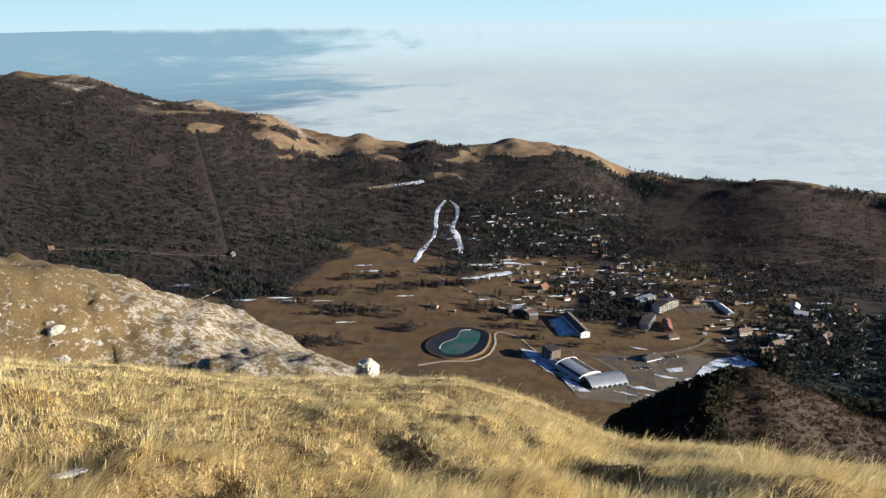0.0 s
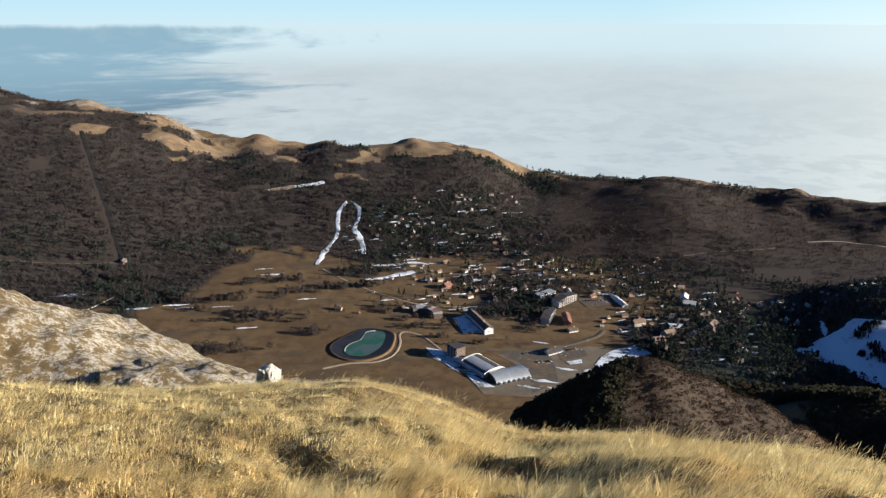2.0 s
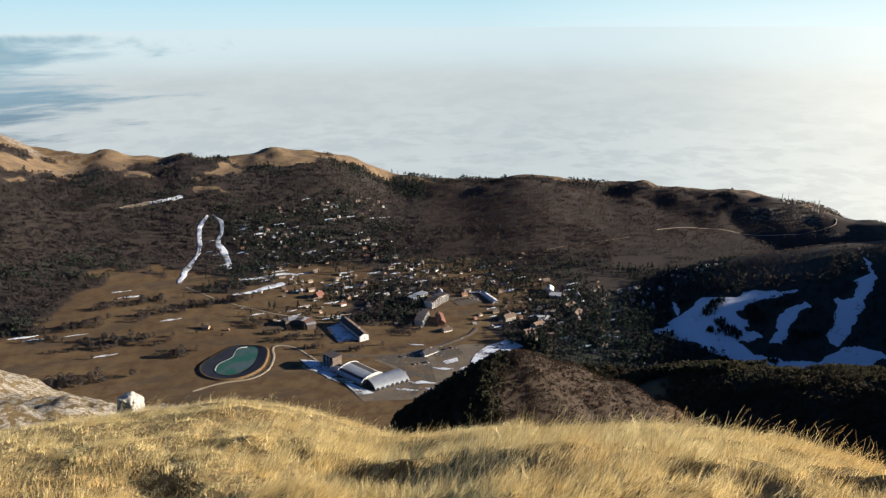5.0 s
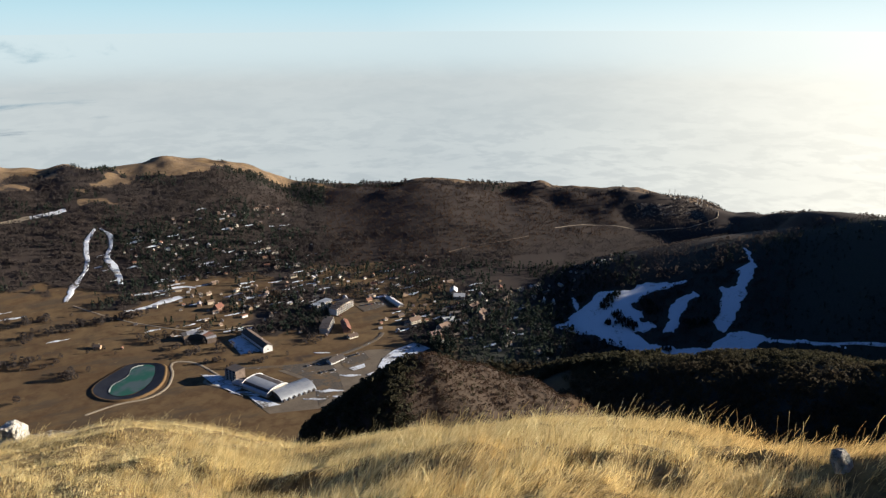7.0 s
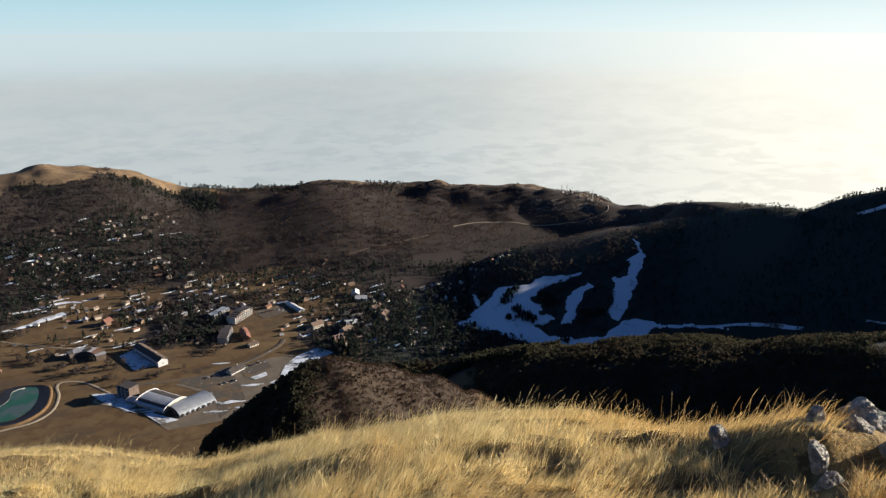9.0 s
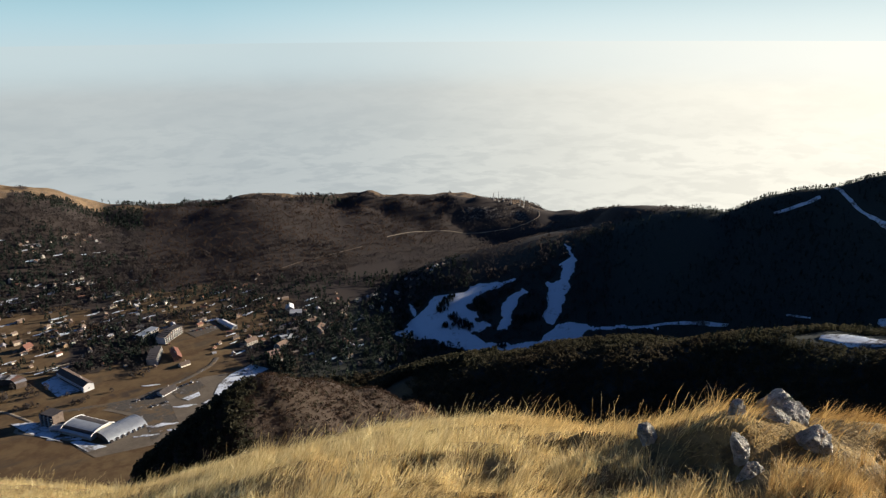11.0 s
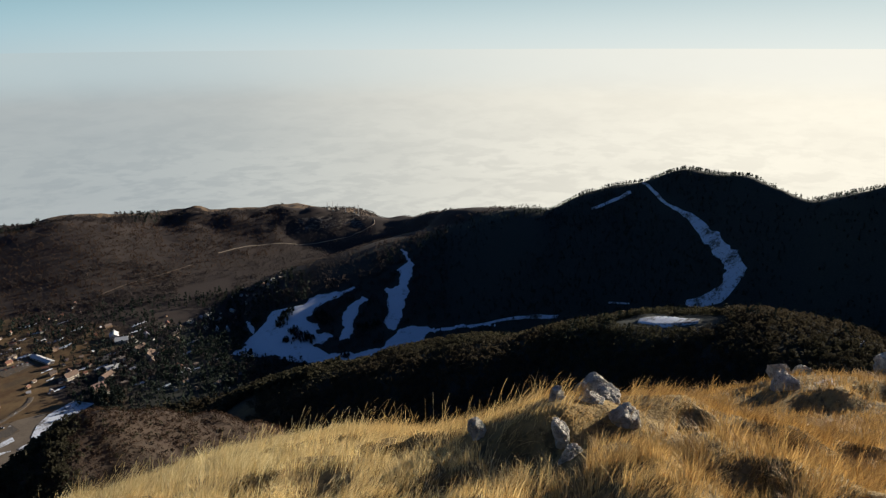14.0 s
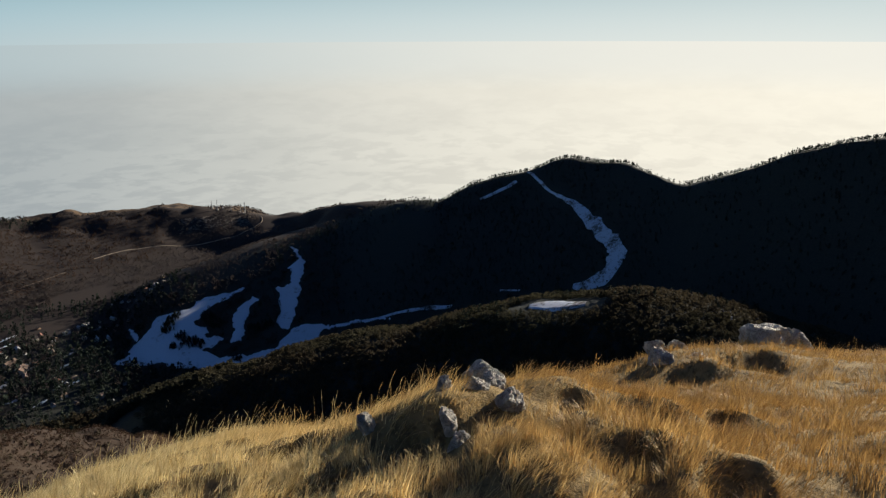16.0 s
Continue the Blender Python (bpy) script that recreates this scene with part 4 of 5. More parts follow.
r_keep = (ridge_line(rx_, ry_, WOOD_RIDGE, 130) > height(rx_, ry_) - 12) & (line_distance(rx_, ry_, RIDGE_SNOW) > 20)
scatter_mesh("ridge_scrub", ROUND_LOW, rx_[r_keep], ry_[r_keep], more.uniform(2.5, 6, r_keep.sum()), WOOD_PINE, "olive-brown scrub covering a shaded ridge", "forest")
ka = rng.uniform(14, 43, 14000)
kd = rng.uniform(300, 500, 14000)
kx, ky = kd * np.sin(np.radians(ka)), kd * np.cos(np.radians(ka))
k_on = (ridge_line(kx, ky, KNOLL, 12) > height(kx, ky) - 16)
k_rust = k_on & (rng.random(14000) < 0.93 - 0.6 * smooth(24.5, 22, ka))
k_dark = k_on & ~k_rust
scatter_mesh("knoll_scrub", ROUND_LOW, kx[k_rust], ky[k_rust], rng.uniform(0.9, 2.3, k_rust.sum()), WOOD_RUST, "rust-brown scrub covering a rocky knoll", "scrub")
scatter_mesh("knoll_pines", ROUND_LOW, kx[k_dark], ky[k_dark], rng.uniform(1.2, 3.2, k_dark.sum()) * (1 + 0.9 * smooth(24.5, 22.5, ka[k_dark])), WOOD_PINE, "dark dwarf pines covering a rocky knoll", "scrub")
# village conifers too many to count
va = rng.uniform(9, 42, 10000)
vd = rng.uniform(740, 1260, 10000)
vx, vy = vd * np.sin(np.radians(va)), vd * np.cos(np.radians(va))
v_keep = (fractal(vx, vy, 90, 3) + 0.9 * smooth(24, 30, va) + 0.45 * smooth(1090, 1160, vd) * smooth(24, 18, va) > 0.42) & (line_distance(vx, vy, MAIN_ROAD) > 14)
v_keep |= (fractal(vx, vy, 40, 2) > 0.75) & (vd > 880) & (va > 7)
v_keep &= ~((va < 15) & (vd < 960)) & ~((va < 26) & (vd < 880)) & (rng.random(10000) < 0.36)
v_keep &= ~((va > 16) & (va < 23.5) & (vd > 900) & (vd < 1010))
v_keep |= (va > 8) & (va < 17) & (vd > 985) & (vd < 1120) & (fractal(vx, vy, 50, 3) > 0.05) & (rng.random(10000) < 0.7)
v_keep |= (va > 25.5) & (vd > 840) & (vd < 1060) & (rng.random(10000) < 0.42)
for outline in PISTES:
    v_keep &= ~within(vx, vy, outline)
vx, vy = vx[v_keep], vy[v_keep]
scatter_mesh("village_conifers", SPIRE_LOW, vx, vy, rng.uniform(6, 12, len(vx)), WOOD_GREEN, "dark spruces between the chalets of the village", "forest")

# dark wood at the foot of the ridge
wa = rng.uniform(25.5, 44, 9000)
wd = rng.uniform(600, 850, 9000)
wx, wy = wd * np.sin(np.radians(wa)), wd * np.cos(np.radians(wa))
w_keep = (fractal(wx, wy, 60, 3) > -0.25) & (np.hypot(wx - 340, wy - 800) > 52) & (wd > 690 - 40 * smooth(30, 34, wa))
for outline in PISTES:
    w_keep &= ~within(wx, wy, outline)
scatter_mesh("foot_wood", SPIRE_LOW, wx[w_keep], wy[w_keep], rng.uniform(5, 11, w_keep.sum()), WOOD_PINE, "dark spruces at the foot of a ridge", "forest")

# brown thicket below the rocky spur
bush = np.random.default_rng(31)
qx, qy = bush.uniform(-84, -46, 260), bush.uniform(338, 372, 260)
scatter_mesh("slope_thicket", ROUND_FINE, qx, qy, bush.uniform(2.0, 4.6, 260), WOOD_BARE, "dark brown thicket on the flank below rocks", "scrub")
# dark firs that shade the snow field beside the knoll
fx_, fy_ = bush.normal(392, 10, 40), bush.normal(812, 15, 40)
scatter_mesh("fir_group", SPIRE_FINE, fx_, fy_, bush.uniform(10, 17, 40), WOOD_GREEN, "tall dark firs beside a snow field", "forest")

# clumps of spruce left standing on the pistes
grow = np.random.default_rng(21)
ix = np.concatenate([grow.normal(x, 0.62 * r, 4 * r) for x, y, r in ISLANDS])
iy = np.concatenate([grow.normal(y, 0.62 * r, 4 * r) for x, y, r in ISLANDS])
scatter_mesh("piste_conifers", SPIRE_FINE, ix, iy, grow.uniform(4, 8, len(ix)), WOOD_GREEN, "dark clumps of spruce on a snowy ski run", "forest")

# bare trees between the houses
ba = rng.uniform(3, 32, 9000)
bd = rng.uniform(930, 1420, 9000)
bx, by = bd * np.sin(np.radians(ba)), bd * np.cos(np.radians(ba))
b_keep = (fractal(bx, by, 70, 3) + 0.35 * smooth(6, 12, ba) * smooth(1040, 1120, bd) > 0.12) & (line_distance(bx, by, MAIN_ROAD) > 12)
b_keep &= ~((ba < 9) & (bd < 1240)) & ~((ba > 16) & (ba < 23.5) & (bd < 1090)) & (rng.random(9000) < 0.45)
for run, wide in RUNS[:4]:
    b_keep &= line_distance(bx, by, run) > 14
scatter_mesh("village_trees", ROUND_LOW, bx[b_keep], by[b_keep], rng.uniform(4.5, 8.5, b_keep.sum()), WOOD_BARE, "bare trees and hedges between village houses", "forest")


def tree_thing(name, V, F, tall, mat, label, category, group):
    """A tree with a tapered trunk and a crown."""
    ob = new(name)
    bm = bmesh.new()
    bmesh.ops.create_cone(bm, segments=6, radius1=0.022 * tall, radius2=0.006 * tall, depth=0.7 * tall, cap_ends=True)
    bmesh.ops.translate(bm, verts=bm.verts, vec=(0, 0, 0.33 * tall))
    for k in range(5):
        a = k * 1.27
        limb = bmesh.ops.create_cone(bm, segments=4, radius1=0.009 * tall, radius2=0.002 * tall, depth=0.36 * tall, cap_ends=True)["verts"]
        m = Matrix.Translation((0.12 * tall * math.cos(a), 0.12 * tall * math.sin(a), (0.42 + 0.06 * k) * tall)) @ Matrix.Rotation(a, 4, "Z") @ Matrix.Rotation(0.8, 4, "Y")
        bmesh.ops.transform(bm, matrix=m, verts=limb)
    part("trunk", bm, BARK, ob)
    crown = mesh_object("crown", V * tall, F, mat, ob, smooth=False)
    return tagged(ob, label, category, group)


BARK = plain("bark", (0.07, 0.052, 0.04), (0.12, 0.09, 0.07), 3.0)
fine_round = [tri_cloud(170, round_crown, 0.075, 60 + k, 0.15) for k in range(3)]
fine_spire = [tri_cloud(120, spire_crown, 0.075, 70 + k, 0.06) for k in range(3)]
first_round = [tree_thing("bare_tree", V, F, 9.0, WOOD_BARE, "bare brown deciduous tree in a meadow", "tree", "meadow trees") for V, F in fine_round]
first_spire = [tree_thing("spruce_tree", V, F, 12.0, WOOD_GREEN, "dark green spruce beside village houses", "tree", "village spruces") for V, F in fine_spire]
used = {}
POND = (sum(p[0] for p in [(-23, 885), (-6, 917), (23, 946), (62, 935), (68, 898), (55, 859), (33, 843), (-3, 849)]) / 8, sum(p[1] for p in [(-23, 885), (-6, 917), (23, 946), (62, 935), (68, 898), (55, 859), (33, 843), (-3, 849)]) / 8)


def plant(firsts, x, y, size, turn):
    if math.hypot(x - POND[0], y - POND[1]) < 72:
        return None
    ob = firsts[len(used) % len(firsts)]
    m = pose(x, y, ground_z(x, y) - 0.2, 0, 0, turn) @ Matrix.Scale(size, 4)
    if ob.name not in used:
        ob.matrix_basis = m
        used[ob.name] = ob
        return ob
    twin = copy_thing(ob, m)
    used[twin.name] = twin
    return twin


pick = random.Random(5)
for i, (x, y) in enumerate(GROVES):
    for k in range(16 if i < 9 else 9):
        plant(first_round, x + pick.gauss(0, 26), y + pick.gauss(0, 7), pick.uniform(0.7, 1.25), pick.uniform(0, 360))
for i, (x, y) in enumerate(HEDGES):
    for k in range(9):
        plant(first_round, x + pick.gauss(0, 22), y + pick.gauss(0, 4), pick.uniform(0.45, 0.9), pick.uniform(0, 360))
for k in range(20):       # single trees dotted over the meadow
    plant(first_round, pick.uniform(-260, 60), pick.uniform(900, 1150), pick.uniform(0.35, 0.7), pick.uniform(0, 360))
used.clear()
for i, (x, y) in enumerate(CLUSTERS + HAMLETS):
    for k in range(6):
        plant(first_spire, x + pick.gauss(0, 30), y + pick.gauss(0, 22), pick.uniform(0.6, 1.15), pick.uniform(0, 360))
for k in range(14):       # a row beside the lift lane
    p, q = LIFT_LANE[k % 4], LIFT_LANE[k % 4 + 1]
    u = pick.random()
    plant(first_spire, p[0] + u * (q[0] - p[0]) + 9, p[1] + u * (q[1] - p[1]), pick.uniform(0.6, 0.9), pick.uniform(0, 360))

# ---- buildings ----


def tinted(name, tones, rough=0.8, scale=0.4):
    """One material for many alike things: the tone goes with the thing."""
    m = Nodes(name, rough)
    r = m.random()
    col = tones[0]
    for i, t in enumerate(tones[1:], 1):
        col = m.mix(m.ramp(r, i / len(tones) - 0.02, i / len(tones) + 0.02), col, t)
    grime = m.noise(scale, 5)
    return m.done(m.mix(m.ramp(grime, 0.45, 0.8, 0.0, 0.35), col, (0.13, 0.11, 0.09)))


PLASTER = tinted("plaster", [(0.58, 0.53, 0.45), (0.44, 0.37, 0.28), (0.64, 0.61, 0.56), (0.32, 0.22, 0.14), (0.20, 0.14, 0.10)])
ROOFING = tinted("roofing", [(0.10, 0.08, 0.07), (0.15, 0.105, 0.08), (0.09, 0.085, 0.085), (0.20, 0.15, 0.12), (0.30, 0.30, 0.32), (0.17, 0.085, 0.06)])
RED_ROOF = plain("red_tiles", (0.19, 0.085, 0.06), (0.13, 0.065, 0.05), 0.8)
BROWN_ROOF = plain("brown_roof", (0.085, 0.062, 0.05), (0.12, 0.09, 0.075), 0.3)
WHITE_SHEET = plain("white_sheet", (0.56, 0.56, 0.55), (0.44, 0.44, 0.44), 0.1, 0.45)
GREY_SHEET = plain("grey_metal_sheet", (0.38, 0.40, 0.42), (0.29, 0.31, 0.34), 0.1, 0.4, metal=0.4)
DARK_SHEET = plain("dark_sheet", (0.045, 0.04, 0.04), (0.07, 0.06, 0.055), 0.2, 0.5)
CONCRETE = plain("concrete", (0.46, 0.42, 0.36), (0.36, 0.33, 0.28), 0.2)
DARK_WALL = plain("dark_timber_wall", (0.08, 0.06, 0.05), (0.13, 0.10, 0.08), 0.4)
GLASS = plain("window_glass", (0.03, 0.035, 0.045), (0.05, 0.055, 0.065), 0.5, 0.12)
STEEL = plain("galvanised_steel", (0.42, 0.42, 0.42), (0.30, 0.30, 0.30), 1.0, 0.5, metal=0.7)
RUST_WALL = plain("rust_plaster", (0.27, 0.145, 0.095), (0.20, 0.115, 0.08), 0.3)


def slab(bm, x0, x1, y0, y1, z0, z1):
    m = pose((x0 + x1) / 2, (y0 + y1) / 2, (z0 + z1) / 2) @ Matrix.Diagonal((x1 - x0, y1 - y0, z1 - z0, 1))
    return bmesh.ops.create_cube(bm, size=1, matrix=m)["verts"]


def box_part(name, size, mat, parent, label=""):
    bm = bmesh.new()
    slab(bm, *size)
    return part(name, bm, mat, parent, label)


def prism(bm, outline, x0, x1):
    """An outline in y, z drawn out along x."""
    a = [bm.verts.new((x0, y, z)) for y, z in outline]
    b = [bm.verts.new((x1, y, z)) for y, z in outline]
    bm.faces.new(a[::-1]), bm.faces.new(b)
    n = len(a)
    for i in range(n):
        bm.faces.new((a[i], a[(i + 1) % n], b[(i + 1) % n], b[i]))


def gable_roof(bm, length, depth, eave, ridge, over=0.8, thick=0.35):
    s = (ridge - eave) / (depth / 2)
    y, low = depth / 2 + over, eave - s * over
    prism(bm, [(-y, low), (0, ridge), (y, low), (y, low + thick), (0, ridge + thick), (-y, low + thick)], -length / 2 - over, length / 2 + over)


def house(length, depth, eave, ridge, wall_mat, roof_mat, windows=3, name="house", small=False):
    ob = new(name)
    bm = bmesh.new()
    y = depth / 2
    prism(bm, [(-y, -1.5), (y, -1.5), (y, eave), (0, ridge - 0.03), (-y, eave)], -length / 2, length / 2)
    part("wall", bm, wall_mat, ob)
    bm = bmesh.new()
    gable_roof(bm, length, depth, eave, ridge)
    roof = part("roof", bm, roof_mat, ob)
    box_part("chimney", (length * 0.18, length * 0.18 + 0.9, depth * 0.12, depth * 0.12 + 0.9, eave, ridge + 1.3), CONCRETE, roof)
    floors = max(1, int(eave / 2.7))
    for f in range(floors):
        for i in range(windows):
            x = length * ((i + 0.5) / windows - 0.5)
            for side in (-1,) if small else (-1, 1):
                box_part("window", (x - 0.6, x + 0.6, side * y - 0.06, side * y + 0.06, f * 2.7 + 0.9, f * 2.7 + 2.2), GLASS, ob)
        if not small and (f < floors - 1 or floors == 1):
            box_part("balcony", (-length * 0.42, length * 0.42, -y - 1.1, -y - 0.05, f * 2.7 + 2.45, f * 2.7 + 2.7), DARK_WALL, ob)
    for x in (length / 2,) if small else (-length / 2, length / 2):
        box_part("window", (x - 0.06, x + 0.06, -0.8, 0.8, eave * 0.4, eave * 0.4 + 1.4), GLASS, ob)
    return ob


def stand(ob, x, y, turn, label, category="house", group="", size=1.0):
    ob.matrix_basis = pose(x, y, ground_z(x, y), 0, 0, turn) @ Matrix.Scale(size, 4)
    return tagged(ob, label, category, group)


# chalets of the village, in four builds
KINDS = [house(12, 9, 5.4, 8.6, PLASTER, ROOFING, 2, "chalet", True), house(15, 10, 5.4, 9.2, PLASTER, ROOFING, 2, "chalet", True),
         house(10, 9, 2.8, 6.4, PLASTER, ROOFING, 1, "chalet", True), house(22, 11, 8.1, 11.6, PLASTER, ROOFING, 2, "guesthouse", True)]
CHALET = "plastered mountain chalet with a dark pitched roof"
placed = []
LANES = [(456, 895), (421, 879), (492, 900), (553, 947), (413, 918), (555, 890), (632, 945), (635, 901), (756, 985), (752, 953), (520, 760), (501, 1133), (384, 1129),
         (239, 1458), (333, 1485), (107, 1400), (141, 1371), (185, 1348), (208, 1136), (270, 1130), (127, 1113), (212, 1079)]
for i, (cx, cy) in enumerate(LANES + CLUSTERS + HAMLETS):
    for k in range(11 if i < len(LANES) else 8):
        x, y = cx + pick.gauss(0, 26 if i < len(LANES) else 40), cy + pick.gauss(0, 15 if i < len(LANES) else 24)
        if any(math.hypot(x - a, y - b) < 11 for a, b in placed) or any(within([x], [y], o)[0] for o in PISTES) or min(line_distance(x, y, r) for r in (RUN_LEFT, RUN_RIGHT)) < 26:
            continue
        j = pick.choice((0, 0, 1, 2, 2, 3))
        m = pose(x, y, ground_z(x, y), 0, 0, pick.choice((0, 20, -15, 90, 70)) + pick.uniform(-12, 12)) @ Matrix.Scale(pick.uniform(0.55, 0.8), 4)
        if KINDS[j].get("label") is None:
            KINDS[j].matrix_basis = m
            tagged(KINDS[j], CHALET if j < 3 else "large plastered guesthouse with a dark pitched roof", "house", "village houses")
        else:
            copy_thing(KINDS[j], m)
        placed.append((x, y))

# villas at the foot of the shaded hill
for k, (x, y) in enumerate([(427, 867), (444, 883), (400, 906), (505, 986), (502, 961), (502, 915), (498, 885), (404, 847)]):
    ob = house(17, 11, 5.4, 8.8, PLASTER if k % 2 else CONCRETE, WHITE_SHEET if k in (1, 3, 4) else ROOFING, 4, name="villa")
    stand(ob, x, y, (25, -20, 10, 60, -30, 15, 40, 0)[k], "pale villa among dark spruces", "house", "villas")
stand(house(15, 10, 5.4, 9.5, RUST_WALL, RED_ROOF), 303, 921, 75, "rust-red house with a red tiled roof")
stand(house(20, 10, 5.4, 8.2, RUST_WALL, RED_ROOF, 6, name="hotel"), 306, 937, 80, "rust-red hotel with a red tiled roof", "hotel")
stand(house(13, 8, 3.2, 5.4, PLASTER, BROWN_ROOF), 303, 897, 10, "white house below the red hotel")
stand(house(12, 10, 5.4, 9.6, RUST_WALL, RED_ROOF), 156, 1083, 35, "chalet with a bright red roof")
stand(house(22, 10, 3.6, 6.6, WHITE_SHEET, DARK_SHEET, 5, name="inn"), 258, 836, 22, "low inn with a dark roof and a white front", "inn")
stand(house(9, 7, 2.8, 6.0, PLASTER, ROOFING, 2, name="lift_station"), -372, 1247, 60, "small white lift station at a forest edge", "station")
stand(house(8, 6, 2.8, 5.4, PLASTER, ROOFING, 2, name="hut"), -698, 1262, 10, "small white hut in the forest", "hut")


def a_frame(x, y, turn):
    ob = new("a_frame_house")
    bm = bmesh.new()
    prism(bm, [(-5, -1), (5, -1), (0, 10)], -4.5, 4.5)
    part("wall", bm, WHITE_SHEET, ob)
    bm = bmesh.new()
    prism(bm, [(-6, -1.2), (0, 10.6), (6, -1.2), (6, -0.4), (0, 11.4), (-6, -0.4)], -5.2, 5.2)
    part("roof", bm, SNOW, ob)
    box_part("window", (-4.56, -4.44, -1.2, 1.2, 1.0, 3.4), GLASS, ob)
    return stand(ob, x, y, turn, "steep A-frame house with a white front", "house", "A-frame houses", 0.7)


a_frame(610, 887, 50), a_frame(620, 876, 55)


def arch(radius_y, rise, n=14, drop=0.0):
    return [(radius_y * math.cos(math.pi * i / n), drop + rise * math.sin(math.pi * i / n)) for i in range(n + 1)]


def shell(bm, outer, inner, x0, x1):
    ring = outer + inner[::-1]
    a = [bm.verts.new((x0, y, z)) for y, z in ring]
    b = [bm.verts.new((x1, y, z)) for y, z in ring]
    n, h = len(ring), len(outer)
    for i in range(n):
        bm.faces.new((a[i], a[(i + 1) % n], b[(i + 1) % n], b[i]))
    for i in range(h - 1):
        j = n - 1 - i
        bm.faces.new((a[i], a[i + 1], a[j - 1], a[j])), bm.faces.new((b[i + 1], b[i], b[j], b[j - 1]))


def barrel_hall(x, y, turn):
    """Hall under one barrel roof of metal sheet, with arched bays along its foot."""
    ob = new("barrel_hall")
    L, R, rise = 46, 16, 7.5
    bm = bmesh.new()
    shell(bm, arch(R, rise), arch(R - 0.5, rise - 0.5), -L / 2, L / 2)
    roof = part("roof", bm, GREY_SHEET, ob, "pale grey barrel roof of metal sheet")
    for i in range(10):
        bm = bmesh.new()
        xx = -L / 2 + L * (i + 0.5) / 10
        shell(bm, arch(R + 0.12, rise + 0.12), arch(R, rise), xx - 0.12, xx + 0.12)
        part("seam", bm, GREY_SHEET, roof)
    for s in (-1, 1):
        bm = bmesh.new()
        prism(bm, arch(R - 0.6, rise - 0.6, drop=-1), s * (L / 2 - 0.9), s * (L / 2 - 0.5))
        part("end_wall", bm, DARK_WALL, ob)
    for i in range(7):
        xx = -L / 2 + L * (i + 0.5) / 7
        bm = bmesh.new()
        prism(bm, [(-R - 1.2, -1), (-R + 2.0, -1), (-R + 2.0, 3.0), (-R - 1.2, 2.2)], xx - 1.5, xx + 1.5)
        part("bay", bm, DARK_SHEET, ob)
    return stand(ob, x, y, turn, "large hall with a pale grey barrel roof beside a car park", "hall")


def striped_hall(x, y, turn):
    """Hall with a low vault: blue-grey sheet, a dark strip and a white strip."""
    ob = new("vault_hall")
    L, R, rise = 44, 17, 6.0
    outline = arch(R, rise, 18, 3.0)
    for (i0, i1), mat, label in (((0, 1), GREY_SHEET, "grey metal roof"), ((1, 4), WHITE_SHEET, "white roof strip"), ((4, 8), DARK_SHEET, "dark roof strip"), ((8, 13), GREY_SHEET, "blue-grey metal roof"), ((13, 15), DARK_SHEET, "dark skylight strip"), ((15, 18), GREY_SHEET, "blue-grey metal roof")):
        bm = bmesh.new()
        piece = outline[i0:i1 + 1]
        shell(bm, piece, [(yy * 0.97, zz - 0.4) for yy, zz in piece], -L / 2, L / 2)
        part("roof", bm, mat, ob, label)
    bm = bmesh.new()
    prism(bm, [(-R + 0.6, -1), (R - 0.6, -1)] + [(yy * 0.94, zz - 0.45) for yy, zz in outline], -L / 2 + 0.6, L / 2 - 0.6)
    part("wall", bm, CONCRETE, ob)
    for k in range(8):
        xx = -L / 2 + L * (k + 0.5) / 8
        box_part("window", (xx - 1.8, xx + 1.8, R - 1.1, R - 0.5, 0.6, 2.6), GLASS, ob)
    for k in range(2):
        bm = bmesh.new()
        shell(bm, arch(R + 0.9, rise + 0.7, drop=3.0), arch(R - 0.3, rise - 0.2, drop=3.0), (-1) ** k * L / 2 - 0.5, (-1) ** k * L / 2 + 0.5)
        part("arch", bm, WHITE_SHEET, ob)
    return stand(ob, x, y, turn, "sports hall with a vaulted roof of grey, dark and white strips", "hall")


barrel_hall(187, 782, 15)
striped_hall(160, 806, -61)
# low annex between the halls and the dark block
stand(house(34, 12, 4.0, 5.6, CONCRETE, GREY_SHEET, 6, name="annex"), 142, 818, -50, "low annex with a grey sheet roof beside a hall", "annex")


